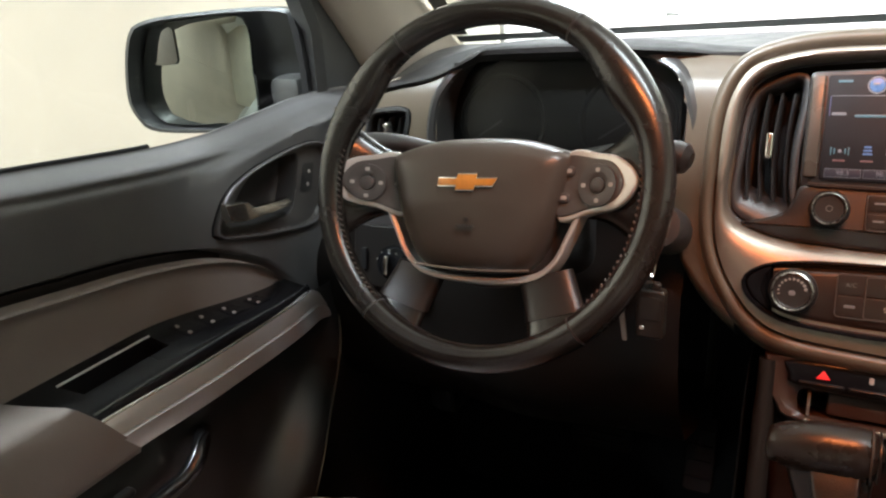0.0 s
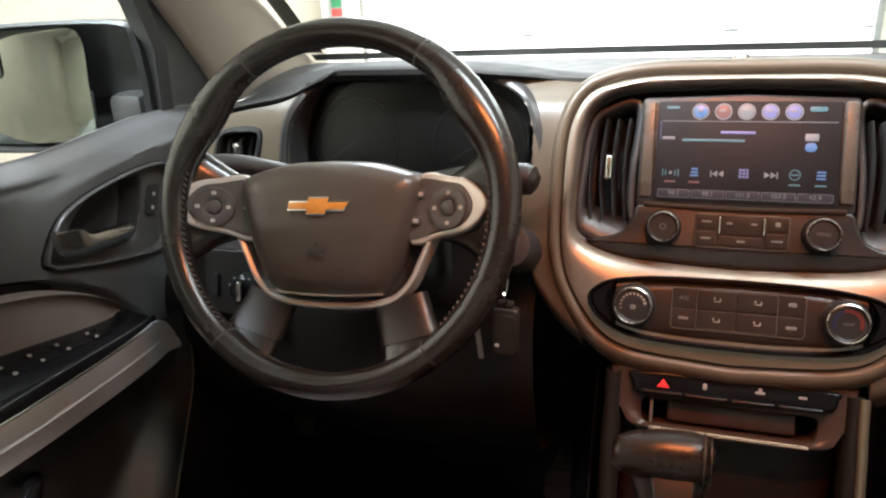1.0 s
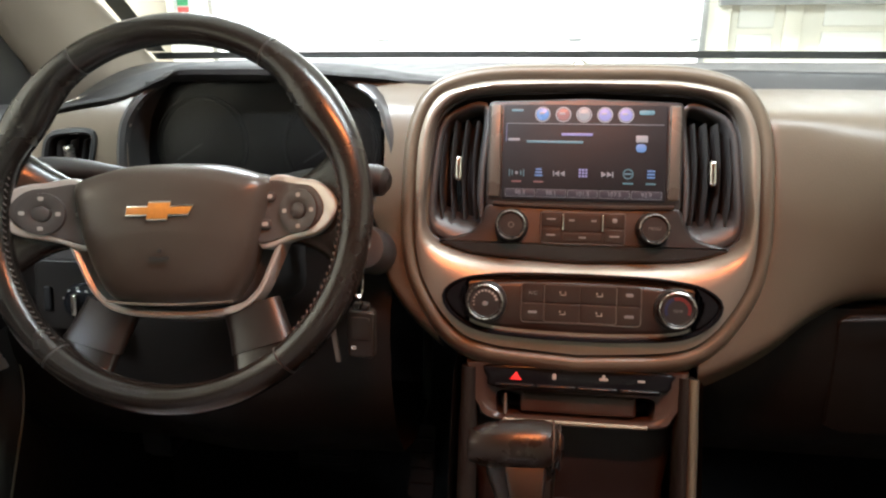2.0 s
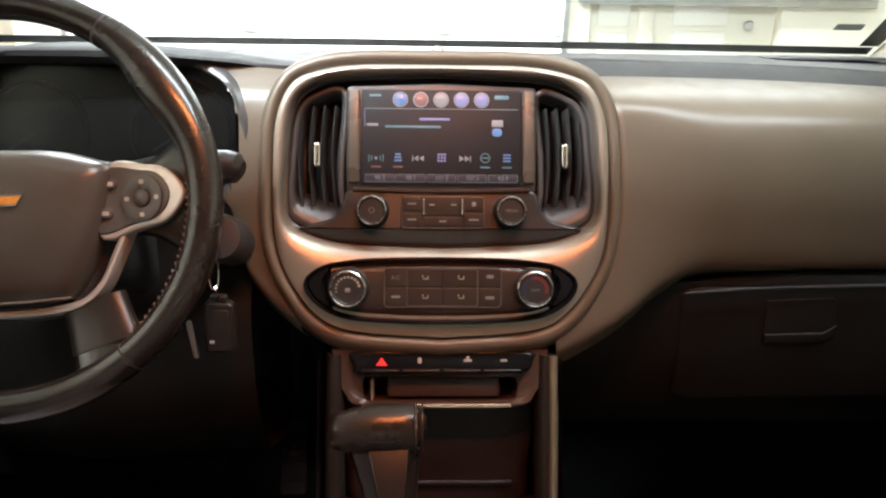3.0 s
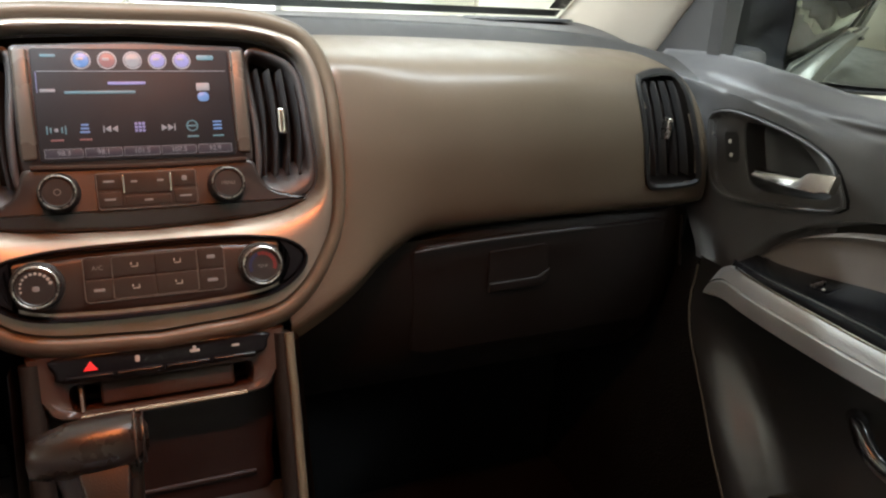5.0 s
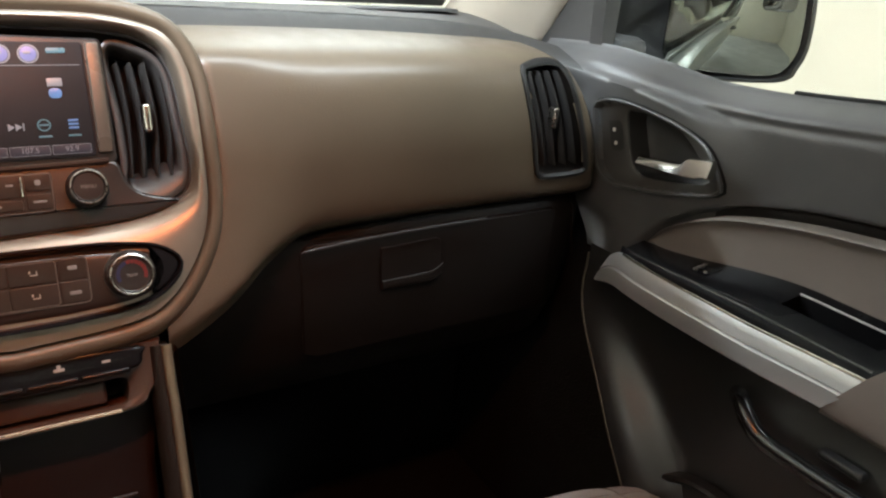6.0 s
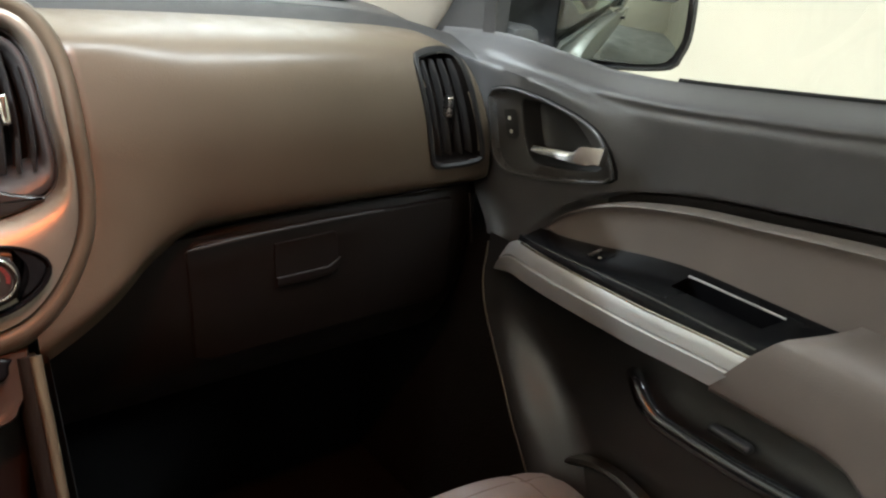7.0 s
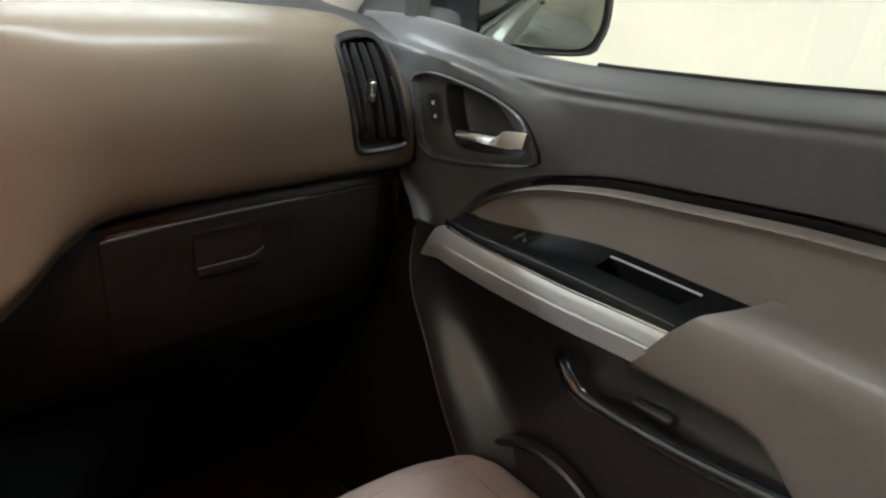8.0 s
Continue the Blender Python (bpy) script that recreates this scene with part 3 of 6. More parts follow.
def side_vent(line, fr_y, tab, slats, parent, mirror=1):
    """An outer dash vent: rim, dark cavity, upright vanes and a small chrome tab."""
    flat = [Vector((p.x, p.y)) for p in line]
    P = lambda p, n: Vector((p[0], fr_y(p[1]) - n, p[1]))
    vent = thing("side_vent", (tab[0], fr_y(tab[1]), tab[1]), "black dashboard air vent with upright vanes", "air vent", "air vents")
    rim = [[P(p, 0.0) for p in shrink(flat, -0.002)], [P(p, 0.003) for p in shrink(flat, -0.001)], [P(p, 0.0035) for p in shrink(flat, 0.003)],
           [P(p, 0.0005) for p in shrink(flat, 0.006)], [P(p, -0.012) for p in shrink(flat, 0.0075)], [P(p, -0.035) for p in shrink(flat, 0.008)]]
    part("rim", loft(rim[:4]), MIRROR_BLACK, vent)
    part("duct", loft(rim[3:], True, False, True), DASHLOW, vent)
    zs = [p[1] for p in flat]
    z0, z1 = min(zs) + 0.016, max(zs) - 0.014
    for k in range(slats):
        f = (k + 1) / (slats + 1)
        rows = []
        for j in range(13):
            z = z0 + (z1 - z0) * j / 12
            cut = sorted(a[0] + (b[0] - a[0]) * (z - a[1]) / (b[1] - a[1]) for a, b in zip(flat, flat[1:] + flat[:1]) if (a[1] > z) != (b[1] > z))
            x = cut[0] + (cut[-1] - cut[0]) * f
            y = fr_y(z) + 0.004
            rows.append([Vector((x - 0.0012, y, z)), Vector((x, y - 0.0025, z)), Vector((x + 0.0012, y, z)), Vector((x + 0.0012, y + 0.014, z)), Vector((x - 0.0002, y + 0.014, z))])
        part("vane", loft(rows, True, True, True), SATIN_BLACK, vent)
    T = lambda u, v, n=0.0: Vector((tab[0] + u, fr_y(tab[1]) - n, tab[1] + v))
    part("tab", plate(T, rrect(0, 0, 0.009, 0.028, 0.003), -0.004, 0.007, 0.003), RINGCHROME, vent, "small chrome vane tab")
    return vent


side_vent(vent_line, pad_y, (0.640, 0.835), 4, dash)

# ---- driver's side of the dash ----
ZT = ((-0.74, 0.884), (-0.655, 0.903), (-0.60, 0.914), (-0.573, 0.918), (-0.545, 0.925), (-0.52, 0.938), (-0.49, 0.950), (-0.44, 0.953), (-0.30, 0.951), (-0.22, 0.945), (-0.14, 0.940))
HOOD_FRONT = ((-0.74, 0.896), (-0.60, 0.922), (-0.545, 0.933), (-0.50, 0.950), (-0.487, 0.955), (-0.479, 0.961), (-0.468, 0.964), (-0.425, 0.965), (-0.367, 0.965), (-0.317, 0.961), (-0.28, 0.957), (-0.239, 0.953), (-0.205, 0.948), (-0.168, 0.943), (-0.14, 0.941))
HOOD_REAR = ((-0.74, 0.893), (-0.693, 0.908), (-0.63, 0.931), (-0.581, 0.944), (-0.539, 0.953), (-0.504, 0.957), (-0.455, 0.960), (-0.358, 0.958), (-0.317, 0.955), (-0.278, 0.951), (-0.24, 0.945), (-0.20, 0.939), (-0.14, 0.936))
DRVY = ((0.64, 0.745), (0.70, 0.760), (0.78, 0.778), (0.86, 0.788), (0.91, 0.800), (0.935, 0.818), (0.96, 0.85))
CLUSTER = spline([(p[0], p[1], 0) for p in ((-0.385, 0.953), (-0.300, 0.950), (-0.262, 0.941), (-0.239, 0.928), (-0.227, 0.908), (-0.221, 0.865), (-0.245, 0.805), (-0.320, 0.792), (-0.385, 0.790), (-0.450, 0.792), (-0.532, 0.800), (-0.546, 0.845), (-0.542, 0.893), (-0.531, 0.917), (-0.515, 0.936), (-0.485, 0.949))], 72, True)
cluster_line = [Vector((p.x, p.y)) for p in CLUSTER]
LVENT = spline([(p[0], p[1], 0) for p in ((-0.646, 0.882), (-0.620, 0.890), (-0.590, 0.890), (-0.583, 0.880), (-0.590, 0.850), (-0.596, 0.838), (-0.625, 0.828), (-0.650, 0.828), (-0.655, 0.850))], 40, True)
lvent_line = [Vector((p.x, p.y)) for p in LVENT]


DZB = ((-0.74, 0.792), (-0.25, 0.790), (-0.238, 0.778), (-0.228, 0.750), (-0.221, 0.715), (-0.205, 0.688), (-0.18, 0.662), (-0.155, 0.642))


def drv_y(z):
    return curve1(DRVY, z)


rows = []
for k in range(61):
    f = k / 60
    row = []
    for i in range(121):
        x = -0.708 + 0.553 * i / 120
        zb = curve1(DZB, x)
        z = zb + (curve1(ZT, x) - zb) * f
        y = blend(x - 0.02, drv_y(z), z) + (0.06 * (1 - f / 0.16) ** 2 if f < 0.16 and x > -0.25 else 0)
        row.append(Vector((x, y, z)))
    rows.append(row)
face = sheet(rows)
cut = shrink(cluster_line, 0.002)
cut2 = shrink(lvent_line, 0.004)
gone = []
for f in face.faces:
    c = f.calc_center_median()
    if inside((c.x, c.z), cut) or inside((c.x, c.z), cut2):
        gone.append(f)
bmesh.ops.delete(face, geom=gone, context="FACES")
part("driver_panel", face, TAUPE, dash, "brown panel around the instruments", 60)
side_vent(LVENT, drv_y, (-0.618, 0.858), 3, dash)

# black hood over the instruments
hood = []
for y, base, dz, w in ((0.815, ZT, -0.006, 0), (0.800, ZT, 0.003, 0), (0.799, HOOD_FRONT, -0.003, 0), (0.803, HOOD_FRONT, -0.0006, 0), (0.81, HOOD_FRONT, 0.0, 0), (0.86, HOOD_FRONT, 0.0, 0.1), (0.93, HOOD_REAR, 0.0, 0.5), (0.965, HOOD_REAR, -0.005, 0.7), (1.05, HOOD_REAR, -0.016, 1.0), (1.16, HOOD_REAR, -0.030, 1.0)):
    row = []
    for i in range(71):
        x = -0.70 + 0.56 * i / 70
        z = curve1(base, x) + dz
        if y > 1.0:
            z = min(z, 0.938 - 0.05 * (y - 1.05))
        row.append(Vector((x, y + 0.05 * ((x + 0.42) / 0.28) ** 2 * (1 - w), z)))
    hood.append(row)
part("instrument_hood", sheet(hood), HOODBLACK, dash, "black hood above the instruments")

cluster = thing("instrument_cluster", (-0.388, 0.86, 0.87), "dark instrument cluster with two dials, switched off", "instrument cluster")
CY = lambda p, n, k=1.0: Vector((-0.388 + (p[0] + 0.388) * k, drv_y(min(p[1], 0.945)) + n, 0.872 + (p[1] - 0.872) * k))
bowl = [[CY(p, -0.002, 1.0) for p in cluster_line], [CY(p, 0.004, 0.99) for p in cluster_line],
        [CY(p, 0.03, 0.95) for p in cluster_line], [CY(p, 0.07, 0.90) for p in cluster_line]]
part("shroud", loft(bowl, True, False, True), BLACK, cluster)
ringline = [[CY(p, n) for p in shrink(cluster_line, d)] for d, n in ((-0.009, 0.002), (-0.0085, -0.004), (-0.004, -0.007), (0.001, -0.004), (0.004, 0.004))]
part("bezel", loft(ringline), SATIN_BLACK, cluster)
CF = axes((-0.388, 0.848, 0.862), 12)
for u in (-0.083, 0.083):
    part("dial", lathe(CF, u, 0.002, ((0.060, 0.0), (0.060, 0.006), (0.057, 0.009), (0.054, 0.005), (0.02, 0.004)), 48), DASHLOW, cluster)
    part("dial_ring", loft([[CF(p[0], p[1], n) for p in circ(u, 0.002, r, 48)] for r, n in ((0.0615, 0.004), (0.0605, 0.010), (0.0585, 0.010), (0.0575, 0.004))]), SATIN_BLACK, cluster)
    for k in range(9):
        a = radians(-120 + 30 * k)
        du, dv = math.sin(a), math.cos(a)
        b = loft([[CF(u + du * r + dv * e, 0.002 + dv * r - du * e, 0.0062) for r in (0.044, 0.051)] for e in (-0.0008, 0.0008)], False)
        part("dial_tick", b, SATIN_BLACK, cluster)
    b = loft([[CF(u + 0.040 * math.sin(radians(-122)) * f + e * 0.6, 0.002 + 0.040 * math.cos(radians(-122)) * f - e, 0.0085) for f in (0.0, 1.0)] for e in (-0.0012, 0.0012)], False)
    part("needle", b, DIM, cluster)
part("display", plate(CF, rrect(0, 0.0, 0.062, 0.085, 0.006), 0.0, 0.006, 0.002), DASHLOW, cluster)
part("lower_trim", tube([CF(-0.03 + 0.11 * i / 20, -0.052 - 0.004 * math.sin(math.pi * i / 20), 0.012) for i in range(21)], 0.0012, 6), SATIN_BLACK, cluster)
lens_rows = [[CF(-0.15 + 0.30 * i / 16, -0.068 + 0.145 * j / 8, 0.020 + 0.006 * math.sin(math.pi * i / 16)) for i in range(17)] for j in range(9)]
lens = part("lens", sheet(lens_rows), LENSCLEAR, cluster)

# knee panel, headlamp switch
knee = []
for dy, z in ((0.022, 0.800), (0.012, 0.796), (0.0, 0.76), (-0.004, 0.715), (-0.022, 0.69), (-0.030, 0.66), (-0.030, 0.60), (-0.015, 0.53), (0.03, 0.46), (0.12, 0.42), (0.30, 0.41)):
    knee.append([Vector((-0.735 + 0.52 * i / 36, 0.762 + dy - 0.02 * math.exp(-((-0.735 + 0.52 * i / 36 + 0.42) / 0.09) ** 2), z)) for i in range(37)])
part("knee_panel", sheet(knee), DASHLOW, dash, "black knee panel under the steering column")
KP = axes((-0.60, 0.722, 0.705), 12)
switch = thing("headlamp_switch", (-0.585, 0.72, 0.695), "round black headlamp switch with a chrome-marked dial", "switch")
part("panel", plate(KP, rrect(0.0, -0.002, 0.096, 0.086, 0.012), -0.03, 0.006, 0.003), DASHLOW, switch)
part("dial", lathe(KP, 0.018, -0.008, ((0.024, 0.005), (0.024, 0.012), (0.021, 0.016), (0.018, 0.022), (0.014, 0.024)), 36), GLOSS, switch)
for k in range(5):
    a = radians(-70 + 35 * k)
    part("mark", bar(KP, 0.018 + 0.0185 * math.sin(a), -0.008 + 0.0185 * math.cos(a), 0.004, 0.003, 0.0205), INK_WHITE, switch)
part("grip", plate(KP, rrect(0.018, -0.008, 0.007, 0.026, 0.003), 0.02, 0.031, 0.002), CHROME, switch)
part("dimmer_wheel", plate(KP, rrect(-0.030, -0.006, 0.010, 0.030, 0.003), 0.004, 0.010, 0.002), RUBBER, switch)
pocket = thing("coin_drawer", (-0.60, 0.73, 0.755), "black drawer above the headlamp switch", "drawer")
KQ = axes((-0.60, 0.752, 0.752), 12)
part("front", plate(KQ, rrect(0.0, 0.0, 0.110, 0.045, 0.012), -0.02, 0.010, 0.006), CHARCOAL, pocket)

# ---- centre stack ----
ST = axes((0, 0.75, 0.80), 20)
OUT = mirrored([Vector(p) for p in ((0, 0.164), (0.093, 0.163), (0.144, 0.154), (0.170, 0.137), (0.185, 0.098), (0.188, 0.033), (0.186, -0.024), (0.174, -0.068), (0.142, -0.114), (0.100, -0.135), (0, -0.143))], 120)
INN = mirrored([Vector(p) for p in ((0, 0.152), (0.105, 0.148), (0.148, 0.136), (0.166, 0.110), (0.172, 0.060), (0.175, 0.020), (0.171, -0.006), (0.153, -0.022), (0.108, -0.034), (0, -0.039))], 120)
stack = thing("centre_stack", (0, 0.75, 0.62), "brown centre stack with a satin silver surround", "centre stack")


def ring_at(line, n, dx=0.0, up=0.0, down=0.0):
    """The line pushed outwards, further at the sides than above and below."""
    c = shrink(line, -1.0)
    out = []
    for p, q in zip(line, c):
        d = q - p
        d.normalize()
        k = up if d.y > 0 else down
        out.append(ST(p[0] + d.x * dx, p[1] + d.y * k, n))
    return out


body = [ring_at(OUT, -0.006, -0.002, -0.002, -0.002), ring_at(OUT, 0.001, 0.001, 0.001, 0.001), ring_at(OUT, 0.004, 0.005, 0.005, 0.005), ring_at(OUT, 0.002, 0.010, 0.012, 0.012),
        ring_at(OUT, -0.008, 0.015, 0.016, 0.021), ring_at(OUT, -0.026, 0.016, 0.017, 0.024), ring_at(OUT, -0.045, 0.014, 0.012, 0.022), ring_at(OUT, -0.085, 0.010, -0.002, 0.015), ring_at(OUT, -0.16, 0.0, -0.02, 0.0)]
part("shroud", loft(body), TAUPE, stack, "brown moulded shroud", 60)
surround = [ring_at(OUT, -0.012, -0.0028, -0.0028, -0.0028), ring_at(OUT, 0.002, -0.003, -0.003, -0.003)]
for f, n in ((0.25, 0.0045), (0.5, 0.005), (0.72, 0.003), (0.88, -0.003), (0.97, -0.010), (1.0, -0.018)):
    surround.append([ST(*(a.lerp(b, f)), n) for a, b in zip(shrink(OUT, 0.003), INN)])
part("silver_surround", loft(surround), SILVER, stack, "satin silver surround", 50)
part("panel", loft([[ST(p[0], p[1], -0.014) for p in shrink(INN, -0.003)], [ST(p[0], p[1], -0.018) for p in shrink(INN, 0.002)], [ST(p[0], p[1], -0.060) for p in shrink(INN, 0.006)]], True, False, True), SATIN_BLACK, stack, "black panel behind vents and display")

# centre vents
for s in (-1, 1):
    vent = thing("centre_vent", (s * 0.139, 0.77, 0.86), "tall black centre vent with upright vanes", "air vent", "air vents")
    edge = [Vector(p) for p in ((0.108, 0.132), (0.142, 0.128), (0.160, 0.108), (0.166, 0.060), (0.169, 0.010), (0.160, -0.010), (0.120, -0.024), (0.108, -0.010), (0.112, 0.010), (0.112, 0.060))]
    if s < 0:
        edge = [Vector((-p[0], p[1])) for p in reversed(edge)]
    line = [Vector((p.x, p.y)) for p in spline([e.to_3d() for e in edge], 56, True)]
    bowl = []
    for d, n, lift in ((-0.003, -0.016, 0.0), (-0.001, -0.0145, 0.0), (0.002, -0.0155, 0.003), (0.004, -0.019, 0.010), (0.006, -0.026, 0.018), (0.0075, -0.036, 0.024), (0.008, -0.046, 0.026)):
        bowl.append([ST(p[0], p[1] + lift * max(0.0, min(1.0, (0.055 - p[1]) / 0.06)), n) for p in shrink(line, d)])
    part("rim", loft(bowl), SATIN_BLACK, vent, "satin black flared vent mouth", 60)
    part("duct", loft([bowl[-1], [p + (ST(0, 0, -0.012) - ST(0, 0, 0)) for p in bowl[-1]]], True, False, True), CARPET, vent)
    for k in range(4):
        u = s * (0.1185 + 0.0125 * k)
        rows = []
        for j in range(11):
            v = 0.006 + 0.112 * j / 10 - (0.016 * (j / 10) if k == 3 else 0)
            bow = 0.004 * math.sin(math.pi * j / 10)
            rows.append([ST(u - 0.0014 + s * bow, v, -0.020), ST(u + s * bow, v, -0.0165), ST(u + 0.0014 + s * bow, v, -0.020), ST(u + s * (bow - 0.003), v, -0.044)])
        part("vane", loft(rows, True, True, True), BLACK, vent)
    part("tab", plate(ST, rrect(s * 0.1385, 0.0625, 0.008, 0.028, 0.003), -0.022, -0.006, 0.003), CHROME, vent, "small chrome vane tab")

LINE = mat("thin_edge_plastic", (0.10, 0.082, 0.070), 0.35)

# display unit
unit = thing("infotainment_unit", (0, 0.78, 0.80), "infotainment display with knobs and buttons below, radio screen lit", "car radio")
HOUSING = mat("housing_plastic", (0.020, 0.017, 0.016), 0.32, grain=0.12, vary=0.06)
part("housing", plate(ST, poly(((-0.1065, 0.020), (-0.1065, 0.139), (0, 0.143), (0.1065, 0.139), (0.1065, 0.020)), 0.007), -0.059, -0.008, 0.003), HOUSING, unit, "dark display housing")
CPL = mirrored([Vector(p) for p in ((0, 0.0245), (0.090, 0.0245), (0.106, 0.021), (0.111, 0.006), (0.122, -0.008), (0.146, -0.0155), (0.160, -0.0185), (0.152, -0.0235), (0.108, -0.0345), (0, -0.0400))], 100)
part("control_panel", plate(ST, CPL, -0.059, -0.007, 0.004), HOUSING, unit, "dark satin control panel with two knobs")
for s in (-1, 1):
    part("side_strip", plate(ST, rrect(s * 0.0975, 0.083, 0.013, 0.104, 0.003), -0.009, -0.004, 0.002), mat("brown_gloss", (0.055, 0.044, 0.034), 0.28) if s < 0 else bpy.data.materials["brown_gloss"], unit)
part("ledge", tube([ST(-0.098 + 0.196 * i / 20, 0.024 - 0.002 * math.sin(math.pi * i / 20), -0.006) for i in range(21)], 0.0026, 8), BROWNPANEL, unit)
screen = part("screen", plate(ST, rrect(0, 0.082, 0.178, 0.106, 0.003), -0.009, -0.0055, 0.001), SCREEN, unit, "dark radio screen with icons")
SN = -0.0054
marks = []
for k, m in enumerate((LCD_BLUE, LCD_RED, LCD_WHITE, LCD_VIOLET, LCD_VIOLET)):
    u = -0.0462 + 0.0226 * k
    ringm = loft([[ST(p[0], p[1], SN + h) for p in circ(u, 0.1238, r, 24)] for r, h in ((0.0086, 0.0), (0.0086, 0.0004), (0.0072, 0.0004), (0.0072, 0.0))])
    marks.append(("icon_ring", ringm, LCD_WHITE))
    marks.append(("icon_disc", plate(ST, circ(u, 0.1238, 0.0068, 20), SN, SN + 0.0003, 0.0001), m))
    marks.append(("icon_glyph", bar(ST, u - 0.001, 0.1238 + 0.001, 0.006, 0.0024, SN + 0.0003), LCD_WHITE))
marks.append(("rule", bar(ST, 0, 0.1135, 0.170, 0.0007, SN), LCD_WHITE))
marks.append(("rule", bar(ST, -0.0855, 0.103, 0.0005, 0.020, SN), LCD_VIOLET))
marks.append(("status_bar", bar(ST, -0.074, 0.128, 0.013, 0.0026, SN), LCD_CYAN))
marks.append(("clock_bar", bar(ST, 0.0665, 0.1268, 0.016, 0.0048, SN), LCD_CYAN))
marks.append(("title_bar", bar(ST, -0.008, 0.102, 0.034, 0.0028, SN), LCD_VIOLET))
marks.append(("tag_bar", bar(ST, -0.077, 0.0955, 0.013, 0.0030, SN), LCD_WHITE))
marks.append(("song_bar", bar(ST, -0.032, 0.0935, 0.062, 0.0026, SN), LCD_CYAN))
marks.append(("source_icon", plate(ST, rrect(0.062, 0.098, 0.0125, 0.0075, 0.001), SN, SN + 0.0003, 0.0001), LCD_WHITE))
marks.append(("source_icon", plate(ST, rrect(0.0615, 0.088, 0.011, 0.009, 0.004), SN, SN + 0.0003, 0.0001), LCD_BLUE))
for k, m in enumerate((LCD_CYAN, LCD_BLUE, LCD_WHITE, LCD_VIOLET, LCD_WHITE, LCD_CYAN, LCD_BLUE)):
    u, v = -0.073 + 0.0243 * k, 0.0585
    if k in (2, 4):
        d = 1 if k == 4 else -1
        for e in (-0.0045, 0.0015):
            tri = [Vector((u + d * e, v + 0.0032)), Vector((u + d * (e + 0.0055), v)), Vector((u + d * e, v - 0.0032))]
            if d < 0:
                tri.reverse()
            marks.append(("skip_arrow", plate(ST, tri, SN, SN + 0.0003, 0.0001), m))
        marks.append(("skip_bar", bar(ST, u + d * 0.0078, v, 0.0012, 0.0066, SN), m))
    elif k == 3:
        for i in range(3):
            for j in range(3):
                marks.append(("grid_cell", bar(ST, u + (i - 1) * 0.0034, v + (j - 1) * 0.0034 + 0.001, 0.0027, 0.0027, SN), m))
    elif k == 5:
        marks.append(("icon_ring", loft([[ST(p[0], p[1], SN + h) for p in circ(u, v + 0.001, r, 20)] for r, h in ((0.0056, 0.0), (0.0056, 0.0003), (0.0045, 0.0003), (0.0045, 0.0))]), m))
        marks.append(("icon_glyph", bar(ST, u, v + 0.001, 0.008, 0.0015, SN), m))
    elif k == 0:
        marks.append(("icon_glyph", plate(ST, circ(u, v, 0.0018, 12), SN, SN + 0.0003, 0.0001), LCD_WHITE))
        for d in (-1, 1):
            marks.append(("wave_mark", bar(ST, u + d * 0.0048, v, 0.0014, 0.0055, SN), m))
            marks.append(("wave_mark", bar(ST, u + d * 0.0078, v, 0.0012, 0.0080, SN), m))
    else:
        for j in range(3):
            marks.append(("icon_glyph", bar(ST, u, v + 0.0034 * (j - 1) + 0.001, 0.0085 - 0.001 * (k == 1) * j, 0.0020, SN), m))
    if k not in (2, 3, 4):
        marks.append(("caption_bar", bar(ST, u, v - 0.0095, 0.011, 0.0018, SN), LCD_RED if k < 2 else LCD_CYAN))
for k, text in enumerate(("98.3", "98.1", "101.5", "107.5", "92.9")):
    u = -0.0685 + 0.0343 * k
    outline = rrect(u, 0.0365, 0.0328, 0.0088, 0.001, 2)
    marks.append(("preset_box", loft([[ST(p[0], p[1], SN + h) for p in shrink(outline, d)] for d, h in ((0.0, 0.0), (0.0, 0.0004), (0.0004, 0.0004), (0.0004, 0.0))]), LCD_WHITE))
    marks.append(("preset_face", plate(ST, shrink(outline, 0.0007), SN, SN + 0.0002, 0.0001), mat("display_button", (0.012, 0.011, 0.014), 0.4, emit=(0.16, 0.16, 0.30), power=0.03) if k == 0 else bpy.data.materials["display_button"]))
    marks.append(("preset_text", lettering(text, ST, u, 0.0366, SN + 0.0004, 0.0068), LCD_WHITE))
for name, bm, m in marks:
    part(name, bm, m, screen)


def knob(parent, u, v, r, n0, rise, ring=True, name="knob"):
    """A control knob: ribbed skirt, bright ring and a flat face."""
    k = part(name, lathe(ST, u, v, ((r * 1.12, n0), (r * 1.10, n0 + 0.004), (r * 1.0, n0 + 0.006), (r * 0.97, n0 + rise * 0.75), (r * 0.93, n0 + rise * 0.92), (r * 0.80, n0 + rise), (r * 0.74, n0 + rise - 0.001)), 48), KNOB, parent)
    n = n0 + rise
    if ring:
        part("bright_ring", loft([[ST(p[0], p[1], d) for p in circ(u, v, q, 48)] for q, d in ((r * 0.955, n - 0.002), (r * 0.945, n + 0.0004), (r * 0.90, n + 0.0010), (r * 0.86, n + 0.0002))]), RINGCHROME, k, "worn chrome ring")
    for i in range(24):
        a = 2 * math.pi * i / 24
        pa = [ST(u + r * 0.985 * math.sin(a), v + r * 0.985 * math.cos(a), n0 + rise * f) for f in (0.3, 0.55, 0.8)]
        part("rib", tube(pa, 0.0006, 4), KNOB, k)
    return k, n


